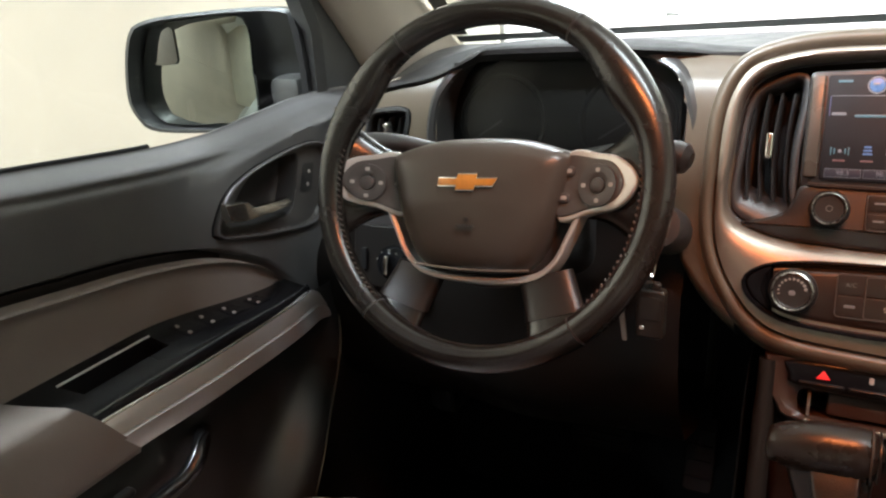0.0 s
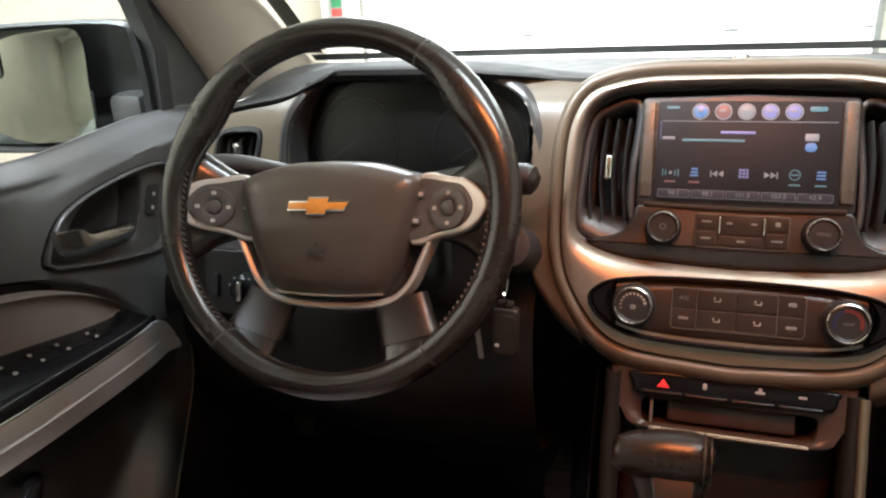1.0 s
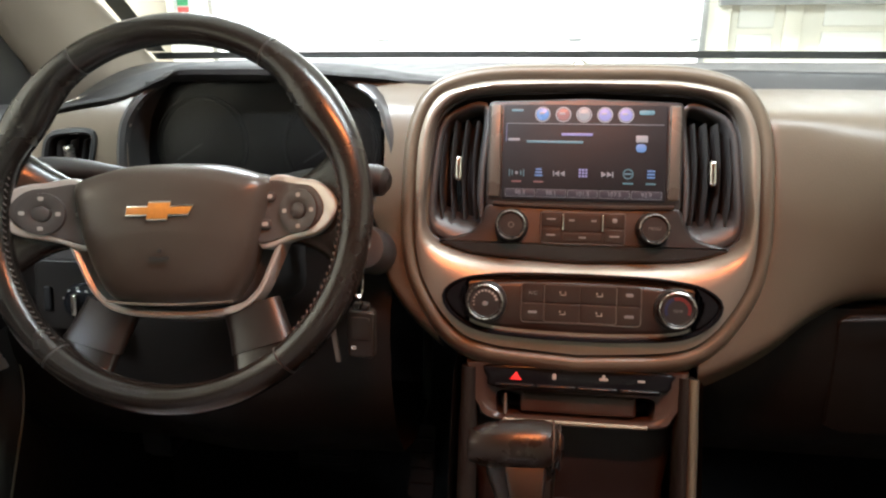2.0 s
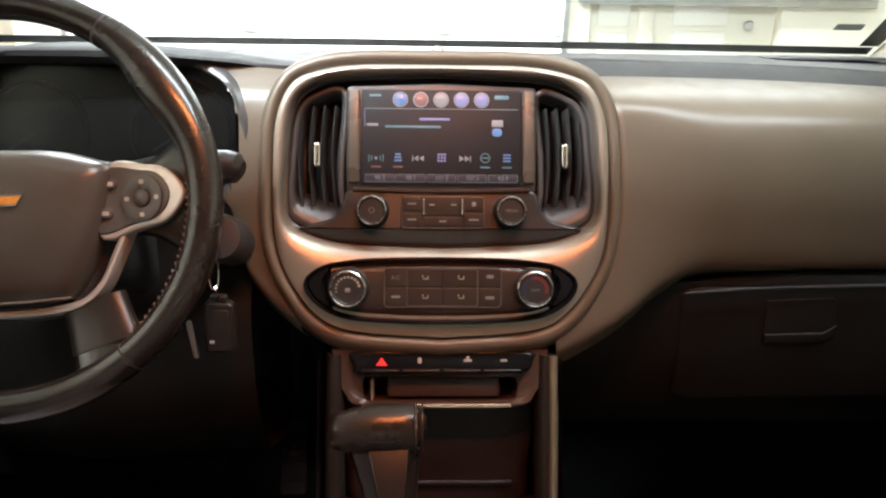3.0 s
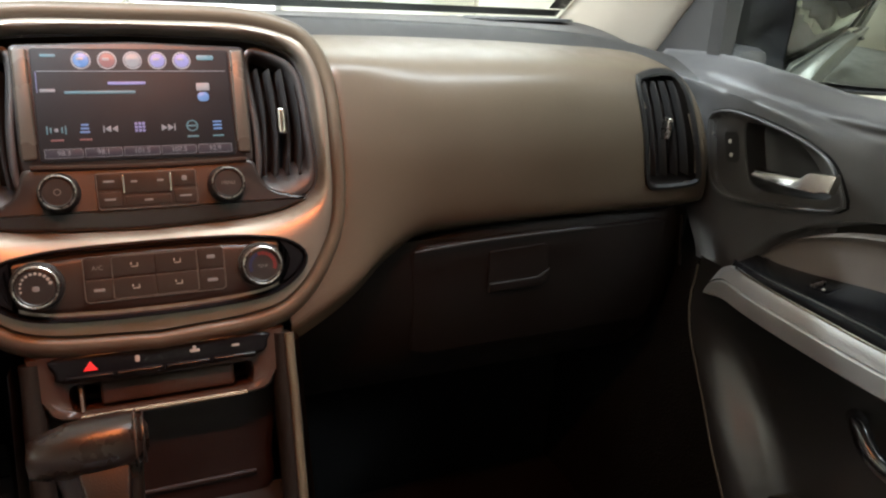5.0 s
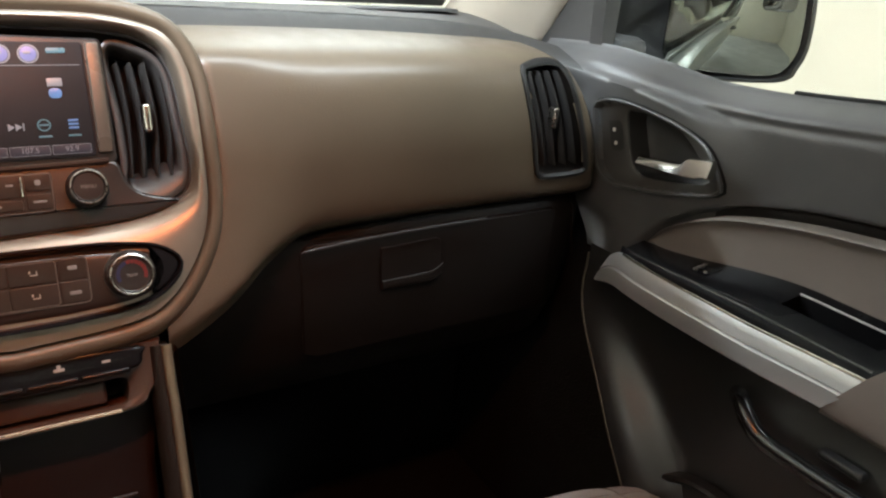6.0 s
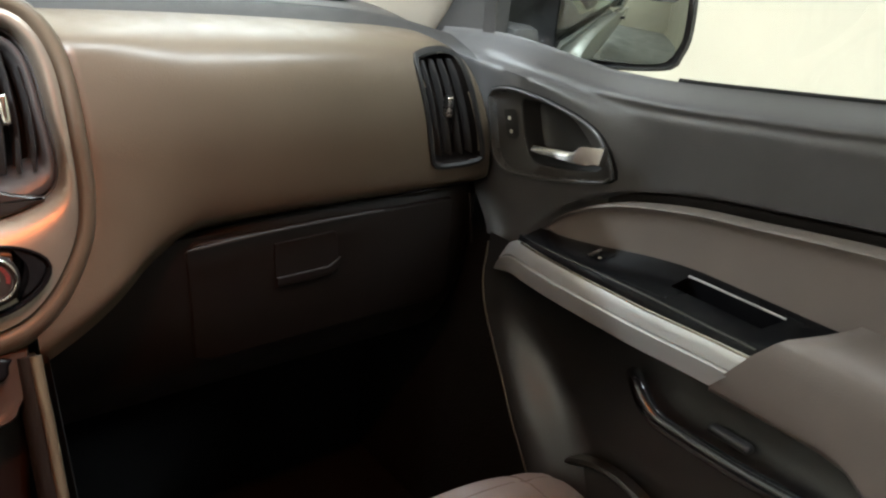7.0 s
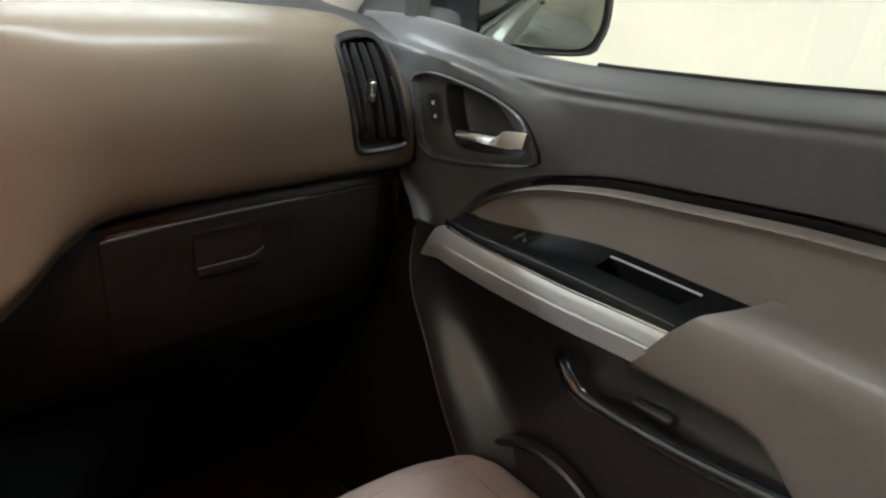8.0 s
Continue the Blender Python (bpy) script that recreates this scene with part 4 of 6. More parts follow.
for s in (-1, 1):
    k, n = knob(unit, s * 0.0765, 0.0, 0.0168, -0.008, 0.019)
    if s < 0:
        part("power_mark", loft([[ST(p[0], p[1], n - 0.0006 + h) for p in circ(-0.0765, 0.0, r, 20)] for r, h in ((0.0032, 0), (0.0032, 0.0003), (0.0024, 0.0003), (0.0024, 0))]), DIM, k)
    else:
        part("menu_word", lettering("MENU", ST, 0.0765, 0.0, n - 0.0004, 0.0048), DIM, k)
buttons = part("button_block", plate(ST, rrect(0.0015, -0.0015, 0.093, 0.037, 0.004), -0.009, -0.005, 0.0015), BROWNPANEL, unit)
part("rim_line", loft([[ST(p[0], p[1], -0.0052 + h) for p in shrink(rrect(0.0015, -0.0015, 0.092, 0.036, 0.004), d)] for d, h in ((0.0, 0), (0.0003, 0.0007), (0.0008, 0.0007), (0.0011, 0))]), LINE, buttons)
for u, v, w, h in ((-0.033, 0.008, 0.021, 0.015), (-0.033, -0.0095, 0.021, 0.014), (0.0015, 0.0055, 0.042, 0.020), (0.0015, -0.0115, 0.042, 0.0095), (0.036, 0.008, 0.021, 0.015), (0.036, -0.0095, 0.021, 0.014)):
    b = part("button", plate(ST, rrect(u, v, w, h, 0.0015, 3), -0.006, -0.0042, 0.0006), BROWNPANEL, buttons)
for s in (-1, 1):
    part("chrome_divider", plate(ST, rrect(0.0015 + s * 0.0215, 0.005, 0.0018, 0.018, 0.0006, 2), -0.005, -0.0018, 0.0005), CHROME, buttons)
for u, v, w, h in ((-0.033, 0.008, 0.010, 0.002), (-0.033, -0.0095, 0.010, 0.002), (-0.0105, 0.007, 0.006, 0.0022), (0.0135, 0.007, 0.006, 0.0022), (0.0015, -0.0115, 0.008, 0.0022), (0.036, 0.008, 0.005, 0.005), (0.036, -0.0095, 0.011, 0.002)):
    part("button_mark", bar(ST, u, v, w, h, -0.0043), DIM, buttons)

# climate panel
CP = lambda u, v, n=0.0: ST(u, v, n + 0.0045)
HV = mirrored([Vector(p) for p in ((0, -0.052), (0.060, -0.053), (0.098, -0.0555), (0.130, -0.062), (0.149, -0.078), (0.140, -0.099), (0.108, -0.117), (0.050, -0.1225), (0, -0.1235))], 90)
climate = thing("climate_panel", (0, 0.72, 0.71), "black lens-shaped climate control panel with two knobs", "control panel")
part("bezel", loft([[CP(p[0], p[1], n) for p in shrink(HV, d)] for d, n in ((-0.0015, 0.002), (-0.001, 0.0055), (0.001, 0.006), (0.0025, 0.0035), (0.004, 0.0))], True, False, False), GLOSS, climate)
part("panel", loft([[CP(p[0], p[1], n) for p in shrink(HV, d)] for d, n in ((0.003, 0.001), (0.006, -0.002), (0.010, 0.0015), (0.014, 0.003))], True, False, True), BROWNPANEL, climate)
for s in (-1, 1):
    cheek = [Vector((s * p[0], p[1])) for p in ((0.118, -0.060), (0.134, -0.066), (0.146, -0.080), (0.137, -0.097), (0.118, -0.108), (0.126, -0.092), (0.128, -0.078))]
    if s < 0:
        cheek.reverse()
    part("gloss_cheek", plate(CP, [Vector((p.x, p.y)) for p in spline([e.to_3d() for e in cheek], 36, True)], 0.0, 0.0045, 0.003), GLOSS, climate)
    k, n = knob(climate, s * 0.101, -0.085, 0.0205, 0.0075, 0.016)
    n -= 0.0045
    if s < 0:
        for i in range(11):
            a = radians(-105 + 18 * i)
            part("fan_mark", plate(CP, circ(-0.101 + 0.0125 * math.sin(a), -0.085 + 0.0125 * math.cos(a), 0.0009 + 0.00008 * i, 10), n - 0.0010, n - 0.0004, 0.0001), INK_WHITE, k)
        part("fan_symbol", plate(CP, rrect(-0.101, -0.0865, 0.006, 0.005, 0.002, 3), n - 0.0010, n - 0.0004, 0.0001), DIM, k)
    else:
        for i in range(14):
            a = radians(-110 + 16.5 * i)
            b = loft([[CP(0.101 + math.sin(a + e) * q, -0.085 + math.cos(a + e) * q, n - 0.0003) for q in (0.0105, 0.0138)] for e in (-0.13, 0.13)], False)
            part("temperature_mark", b, INK_BLUE if i < 6 else mat("red_arc_print", (0.12, 0.012, 0.012), 0.5) if i == 6 else bpy.data.materials["red_arc_print"], k)
        part("temp_word", lettering("TEMP", CP, 0.101, -0.086, n - 0.0004, 0.0042), DIM, k)
block_hv = part("button_block", plate(CP, rrect(0.0015, -0.0842, 0.128, 0.043, 0.005), 0.001, 0.0045, 0.0015), BROWNPANEL, climate)
for v in (-0.0735, -0.0945):
    for u, w in ((-0.050, 0.0235), (-0.0185, 0.038), (0.0205, 0.038), (0.053, 0.0235)):
        b = part("button", plate(CP, rrect(u, v, w, 0.0195, 0.0018, 3), 0.0040, 0.0054 if w > 0.03 else 0.0050, 0.0006), BROWNPANEL, block_hv)
part("rim_line", loft([[CP(p[0], p[1], 0.0045 + h) for p in shrink(rrect(0.0015, -0.0842, 0.129, 0.044, 0.005), d)] for d, h in ((0.0, 0), (0.0003, 0.0006), (0.0008, 0.0006), (0.0011, 0))]), LINE, block_hv)
part("rim_line", loft([[CP(p[0], p[1], 0.0045 + h) for p in shrink(rrect(0.001, -0.0842, 0.078, 0.041, 0.003), d)] for d, h in ((0.0, 0), (0.0003, 0.0011), (0.0008, 0.0011), (0.0011, 0))]), LINE, block_hv)
part("ac_word", lettering("A/C", CP, -0.050, -0.0735, 0.0052, 0.0060), DIM, block_hv)
for u, v, w, h in ((-0.050, -0.0945, 0.010, 0.003), (0.053, -0.0722, 0.008, 0.004), (0.053, -0.0955, 0.010, 0.0035)):
    part("button_mark", bar(CP, u, v, w, h, 0.0050), DIM, block_hv)
SYMBOL = mat("button_print", (0.36, 0.33, 0.30), 0.5)
for u in (-0.0185, 0.0205):
    for v in (-0.0735, -0.0945):
        part("button_mark", bar(CP, u - 0.002, v + 0.0016, 0.0015, 0.0024, 0.0054), SYMBOL, block_hv)
        part("button_mark", bar(CP, u + 0.001, v - 0.0012, 0.0062, 0.0010, 0.0054), SYMBOL, block_hv)
        part("button_mark", bar(CP, u + 0.0036, v + 0.0008, 0.0010, 0.0030, 0.0054), SYMBOL, block_hv)

# switch strip and the pocket below it
strip = thing("switch_strip", (0, 0.69, 0.64), "gloss black switch strip with a red hazard triangle", "switch panel")
strip_line = [Vector((p.x, p.y)) for p in spline([(p[0], p[1], 0) for p in ((-0.096, -0.156), (0, -0.154), (0.099, -0.156), (0.102, -0.168), (0.092, -0.179), (0.0, -0.184), (-0.088, -0.182), (-0.098, -0.170))], 60, True)]
part("body", plate(ST, strip_line, -0.045, -0.003, 0.005), GLOSS, strip)
for k in range(4):
    part("rocker", plate(ST, rrect(-0.067 + 0.0452 * k, -0.1775, 0.0435, 0.006, 0.002), -0.008, 0.001, 0.003), GLOSS, strip)
tri = [Vector((-0.0655, -0.1625)), Vector((-0.0590, -0.1715)), Vector((-0.0720, -0.1715))]
part("hazard_mark", plate(ST, tri, -0.004, -0.0022, 0.0002), INK_RED, strip, "red lit triangle")
for u, w, h in ((-0.0235, 0.005, 0.008), (0.030, 0.011, 0.0035), (0.0702, 0.009, 0.003)):
    part("switch_mark", bar(ST, u, -0.166, w * 0.85, h * 0.85, -0.0030), SYMBOL, strip)
part("switch_mark", bar(ST, 0.030, -0.1628, 0.0035, 0.0035, -0.0030), SYMBOL, strip)

tray = thing("lower_stack", (0, 0.68, 0.58), "brown-black lower stack with an open pocket", "centre stack")
LO = mirrored([Vector(p) for p in ((0, -0.150), (0.110, -0.152), (0.121, -0.158), (0.120, -0.180), (0.108, -0.205), (0.090, -0.219), (0, -0.222))], 72)
PK = mirrored([Vector(p) for p in ((0, -0.186), (0.070, -0.186), (0.086, -0.188), (0.086, -0.206), (0.075, -0.213), (0, -0.214))], 72)
part("fascia", loft([[ST(p[0], p[1], n) for p in shrink(LO, d)] for d, n in ((0.0, -0.05), (0.0, -0.012), (0.003, -0.006))] + [[ST(*(a.lerp(b, f)), n) for a, b in zip(shrink(LO, 0.003), PK)] for f, n in ((0.3, -0.006), (0.7, -0.010), (1.0, -0.014))] + [[ST(p[0], p[1], -0.075) for p in shrink(PK, 0.004)]], True, False, True), mat("bronze_panel", (0.046, 0.025, 0.017), 0.32, vary=0.1), tray)
part("pocket_floor", plate(ST, rrect(0.004, -0.1985, 0.128, 0.023, 0.004), -0.074, -0.019, 0.003), bpy.data.materials["bronze_panel"], tray)
part("pocket_lip", tube([ST(-0.078 + 0.156 * i / 16, -0.2165, -0.004) for i in range(17)], 0.0022, 8), mat("warm_bright_trim", (0.55, 0.42, 0.32), 0.25, metal=0.8), tray)
part("pocket_post", plate(ST, rrect(-0.0765, -0.200, 0.003, 0.024, 0.001), -0.03, -0.008, 0.001), SILVER, tray)
back = [Vector((p.x, p.y)) for p in spline([(p[0], p[1], 0) for p in ((-0.112, -0.20), (0, -0.215), (0.108, -0.20), (0.106, -0.300), (0.095, -0.345), (0, -0.352), (-0.095, -0.345), (-0.110, -0.300))], 60, True)]
part("recess_back", plate(ST, back, -0.11, -0.055, 0.01), mat("dark_brown_plastic", (0.014, 0.0065, 0.005), 0.45, grain=0.2, gloss=0.3), tray)
part("recess_ledge", tube([ST(-0.085 + 0.17 * i / 12, -0.318, -0.052) for i in range(13)], 0.003, 8), bpy.data.materials["dark_brown_plastic"], tray)

# console with its two silver rails, coloured dark for the shade on them
console = thing("centre_console", (0, 0.35, 0.06), "dark centre console with silver side rails", "console")
for s in (-1, 1):
    rail = []
    for k in range(15):
        v = -0.160 - 0.019 * k
        w = 0.0105 if k > 2 else 0.009
        c = s * (0.1185 - 0.002 * (k / 14))
        n = -0.004 + 0.010 * (k / 14)
        rail.append([ST(c - w, v, n - 0.02), ST(c - w * 0.9, v, n - 0.002), ST(c - w * 0.5, v, n + 0.003), ST(c, v, n + 0.0045), ST(c + w * 0.5, v, n + 0.003), ST(c + w * 0.9, v, n - 0.002), ST(c + w, v, n - 0.02)])
    part("side_rail", loft(rail, True, True, True), mat("shaded_satin_rail", (0.013, 0.010, 0.008), 0.45, gloss=0.25) if s < 0 else bpy.data.materials["shaded_satin_rail"], console, "satin side rail coloured dark for its shade")
    # bright edge on the right rail only, coloured for the light it catches
    if s > 0:
        part("rail_edge", tube([r[4] + Vector((0.002, -0.001, 0)) for r in rail], 0.0052, 10), WARMTRIM, console, "metal rail edge coloured bright as its lit side")
    side = []
    for y, z in ((1.0, 0.62), (0.70, 0.64), (0.62, 0.47), (0.40, 0.46), (-0.2, 0.47)):
        side.append([Vector((s * 0.136, y, z)), Vector((s * 0.14, y, z - 0.06)), Vector((s * 0.15, y, 0.06))])
    part("side_wall", sheet(side), BLACK, console)
deck = []
for y, z in ((0.70, 0.455), (0.62, 0.470), (0.45, 0.468), (0.20, 0.47), (-0.2, 0.475)):
    deck.append([Vector((-0.136 + 0.272 * i / 10, y, z + 0.004 * math.sin(math.pi * i / 10))) for i in range(11)])
part("deck", sheet(deck), BLACK, console)
CH = lambda u, v, n=0.0: Vector((0.043 + u, 0.600 + v, 0.454 + n))
holder = thing("cup_holder", (0.043, 0.600, 0.47), "cup holder with a pale satin rim on the console", "cup holder")
oval = circ(0, 0, 0.07, 48, 0.72)
part("rim", loft([[CH(p[0], p[1], n) for p in shrink(oval, d)] for d, n in ((-0.002, -0.004), (0.0, 0.028), (0.004, 0.033), (0.010, 0.032), (0.013, 0.026), (0.014, -0.002))]), SILVER_DOOR, holder, "satin silver rim")
part("well", loft([[CH(p[0], p[1], n) for p in shrink(oval, d)] for d, n in ((0.013, 0.024), (0.016, -0.0), (0.030, -0.003))], True, False, True), RUBBER, holder)

# gear lever
shifter = thing("gear_lever", (-0.06, 0.53, 0.472), "black leather automatic gear lever", "gear lever")
SH = axes((-0.060, 0.528, 0.665), 38)
grip = []
for k in range(17):
    f = k / 16
    u = -0.046 + 0.088 * f
    r = 0.0215 * (1 - (2 * f - 1) ** 6 * 0.25) * (0.62 + 0.38 * math.sin(math.pi / 2 * min(1, f * 1.7))) * (0.85 + 0.15 * min(1, (1 - f) * 6))
    if k in (0, 16):
        r *= 0.6
    grip.append([SH(u + (0.004 if k == 0 else 0), 0.004 - 0.004 * (1 - f) ** 2 + r * 1.05 * math.cos(2 * math.pi * j / 24), r * 0.95 * math.sin(2 * math.pi * j / 24)) for j in range(24)])
part("knob", loft(grip, True, True, True), mat("shifter_leather", (0.017, 0.014, 0.012), 0.28, grain=0.06, grain_scale=900, wear=0.08), shifter, "worn black leather knob", 60)
stem = []
for f, w, d, uo in ((0.0, 0.034, 0.019, 0.004), (0.25, 0.030, 0.018, 0.006), (0.5, 0.026, 0.017, 0.009), (0.75, 0.023, 0.016, 0.011), (1.0, 0.022, 0.015, 0.012)):
    stem.append([SH(uo + w * math.cos(2 * math.pi * j / 20), -0.004 - 0.075 * f, d * math.sin(2 * math.pi * j / 20) - 0.004 - 0.030 * f) for j in range(20)])
part("neck", loft(stem, True, True, True), bpy.data.materials["shifter_leather"], shifter)
part("release_panel", plate(SH, [Vector(p) for p in ((-0.010, -0.010), (0.028, -0.010), (0.026, -0.055), (0.018, -0.068), (0.004, -0.068), (-0.002, -0.050))], -0.004, 0.010, 0.004), KNOB, shifter)
part("end_ring", tube([SH(0.0385, 0.004 + 0.0195 * math.cos(a), 0.0178 * math.sin(a)) for a in [2 * math.pi * j / 24 for j in range(25)]], 0.0010, 6), KNOB, shifter)
part("seam", tube([SH(0.033, 0.004 + 0.0215 * math.cos(a), 0.0205 * math.sin(a)) for a in [2 * math.pi * j / 24 for j in range(25)]], 0.0009, 6), THREAD, shifter)
boot = []
for f in range(7):
    q = f / 6
    boot.append([Vector((-0.052 + (0.020 + 0.026 * q * q) * math.cos(2 * math.pi * j / 20), 0.505 + (0.018 + 0.035 * q * q) * math.sin(2 * math.pi * j / 20), 0.575 - 0.10 * q + (0.003 if f % 2 else 0))) for j in range(20)])
part("boot", loft(boot, True, False, False), LEATHER, shifter)

# ---- steering wheel ----
WH = axes((-0.390, 0.585, 0.851), 22, 2.5)
wheel = thing("steering_wheel", (-0.390, 0.66, 0.83), "black leather steering wheel with satin silver trim", "steering wheel")


def rim_arc(a0, a1, n, grow=1.0):
    rings = []
    for i in range(n + 1):
        a = radians(a0 + (a1 - a0) * i / n)
        # thumb swellings at ten and two
        swell = sum(math.exp(-(((math.degrees(a) - c + 180) % 360 - 180) / 14) ** 2) for c in (57, -57))
        wide = (0.0150 + 0.0060 * swell) * grow
        deep = (0.0150 + 0.002 * swell) * grow
        c = 0.193 - 0.0150 - 0.0050 * swell
        ring = []
        for j in range(20):
            b = 2 * math.pi * j / 20
            r = c + wide * math.cos(b)
            ring.append(WH(0.004 + r * math.sin(a), 0.0045 + 0.97 * r * math.cos(a), deep * math.sin(b)))
        rings.append(ring)
    return loft(rings, True, True, True)


part("rim_top", rim_arc(-32, 32, 28), LEATHER, wheel, "smooth black leather", 60)
part("rim_side", rim_arc(32.4, 141, 40), LEATHER_PERF, wheel, "perforated black leather", 60)
part("rim_side", rim_arc(-141, -32.4, 40), LEATHER_PERF, wheel, "perforated black leather", 60)
part("rim_bottom", rim_arc(141.4, 218.6, 32), LEATHER, wheel, "smooth black leather", 60)
for a in (-32.2, 32.2, 141.2, -141.2):
    part("seam_ring", rim_arc(a - 0.35, a + 0.35, 2, 1.012), SATIN_BLACK, wheel)
# stitches along the inner edge of the rim
for s in (-1, 1):
    for i in range(44):
        a = radians(s * (38 + 2.3 * i))
        r0 = 0.1642
        pa = [WH(0.004 + (r0 + 0.0015 * e) * math.sin(a + e * 0.012), 0.0045 + 0.97 * (r0 + 0.0015 * e) * math.cos(a + e * 0.012), 0.0070 - 0.002 * abs(e)) for e in (-1, 0, 1)]
        part("stitch", tube(pa, 0.0010, 5), THREAD, wheel)

# hub carrier and spokes
HB = [Vector((p.x, p.y)) for p in spline([(p[0], p[1], 0) for p in ((-0.100, 0.040), (0.0, 0.052), (0.094, 0.040), (0.095, 0.0), (0.078, -0.050), (0.055, -0.088), (0.0, -0.100), (-0.060, -0.088), (-0.088, -0.050), (-0.104, 0.0))], 60, True)]
part("hub", plate(WH, HB, -0.085, -0.040, 0.012), BLACK, wheel)
for s in (-1, 1):
    # leather root of each side spoke, merging into the rim
    rows = []
    for k in range(11):
        f = k / 10
        u = s * (0.096 + 0.078 * f)
        top, low = 0.036 + 0.050 * f ** 1.7, -0.024 - 0.046 * f ** 2.6
        n = -0.050 + 0.042 * f ** 1.5
        thickn = 0.012
        ring = []
        for j in range(16):
            b = 2 * math.pi * j / 16
            ring.append(WH(u, (top + low) / 2 + (top - low) / 2 * math.copysign(abs(math.cos(b)) ** 0.6, math.cos(b)), n + thickn * math.sin(b)))
        rows.append(ring)
    part("side_spoke", loft(rows, True, True, True), LEATHER, wheel, "", 60)
    shift = -0.008
    wing = [Vector((s * p[0] + shift * 0.7, p[1])) for p in ((0.094, 0.037), (0.130, 0.0365), (0.152, 0.030), (0.170, 0.009), (0.153, -0.013), (0.120, -0.021), (0.086, -0.026))]
    if s < 0:
        wing.reverse()
    wl = [Vector((p.x, p.y)) for p in spline([w.to_3d() for w in wing], 48, True)]
    fan = lambda u, v, n=0.0: WH(u, v, n + 0.030 * max(0, (abs(u) - 0.10) / 0.07) ** 1.5)
    w = part("silver_wing", curved_plate(fan, wl, -0.042, -0.0245, 0.003), SILVER_WHEEL, wheel, "satin silver spoke trim")
    inner = [Vector((s * p[0] + shift * 0.7, p[1])) for p in ((0.090, 0.032), (0.126, 0.0315), (0.144, 0.026), (0.155, 0.008), (0.144, -0.009), (0.117, -0.0165), (0.084, -0.0215))]
    if s < 0:
        inner.reverse()
    il = [Vector((p.x, p.y)) for p in spline([q.to_3d() for q in inner], 40, True)]
    pod = part("switch_pod", curved_plate(fan, il, -0.034, -0.0228, 0.0015), PODGREY, wheel)
    cu, cv = s * 0.128 + shift * 0.7, 0.006
    part("rocker_ring", loft([[fan(p[0], p[1], n + 0.0033) for p in circ(cu, cv, r, 32)] for r, n in ((0.0205, -0.026), (0.0200, -0.0235), (0.0130, -0.0225), (0.0085, -0.0240))]), ROCKER, pod)
    part("centre_button", lathe(fan, cu, cv, ((0.0075, -0.0227), (0.0072, -0.0192), (0.005, -0.0182)), 20), ROCKER, pod)
    for k in range(4):
        a = k * math.pi / 2
        part("switch_mark", plate(fan, rrect(cu + 0.0145 * math.sin(a), cv + 0.0145 * math.cos(a), 0.0045, 0.0040, 0.001, 2), -0.0212, -0.0191, 0.0001), mat("switch_print", (0.34, 0.32, 0.29), 0.5) if s < 0 and k == 0 else bpy.data.materials["switch_print"], pod)
    if s > 0:
        for du, dv in ((-0.030, 0.014), (-0.034, -0.012)):
            part("small_button", plate(fan, rrect(cu + du, cv + dv, 0.011, 0.009, 0.003, 3), -0.0237, -0.0202, 0.001), ROCKER, pod)
            part("switch_mark", bar(fan, cu + du, cv + dv, 0.006, 0.004, -0.0202), bpy.data.materials["switch_print"], pod)
    else:
        part("switch_mark", bar(fan, cu + 0.030, cv, 0.0022, 0.0035, -0.0221), bpy.data.materials["switch_print"], pod)

# silver V below the cover
vee = []
for i in range(33):
    p = spline([(q[0], q[1], 0) for q in ((-0.118, -0.018), (-0.104, -0.044), (-0.088, -0.072), (-0.062, -0.089), (-0.004, -0.094), (0.054, -0.089), (0.080, -0.072), (0.094, -0.044), (0.106, -0.016))], 33)[i]
    c = Vector((-0.006, 0.02, 0))
    d = (p - c).normalized()
    vee.append([WH(p.x + d.x * e, p.y + d.y * e, n) for e, n in ((-0.007, -0.040), (-0.005, -0.029), (-0.002, -0.0265), (0.0005, -0.027), (0.002, -0.031), (0.003, -0.044))])
part("silver_vee", loft(vee, True, True, True), SILVER_WHEEL, wheel, "satin silver V-shaped trim")
# lower twin spokes: leather roots flaring into the rim, satin caps on their upper half
CAPTRIM = mat("dark_satin_trim", (0.018, 0.0135, 0.011), 0.38)


def low_spoke(s, f0, f1, steps, grow):
    rows = []
    for k in range(steps + 1):
        f = f0 + (f1 - f0) * k / steps
        v = -0.082 - 0.090 * f
        cu = s * (0.071 + 0.036 * f) - 0.003
        half = 0.0265 + 0.002 * f + 0.018 * f ** 3
        n = -0.040 + 0.036 * f ** 1.5
        ring = []
        for j in range(20):
            b = 2 * math.pi * j / 20
            e = half * grow * math.copysign(abs(math.cos(b)) ** 0.55, math.cos(b))
            ring.append(WH(cu + e, v + s * e * 0.30, n + 0.010 * grow ** 3 * math.copysign(abs(math.sin(b)) ** 0.8, math.sin(b))))
        rows.append(ring)
    return loft(rows, True, True, True)


for s in (-1, 1):
    part("lower_spoke", low_spoke(s, 0.0, 0.67, 12, 1.0), LEATHER, wheel, "", 60)
    part("spoke_cap", low_spoke(s, 0.0, 0.44, 6, 1.035), CAPTRIM, wheel, "dark satin spoke cap", 60)
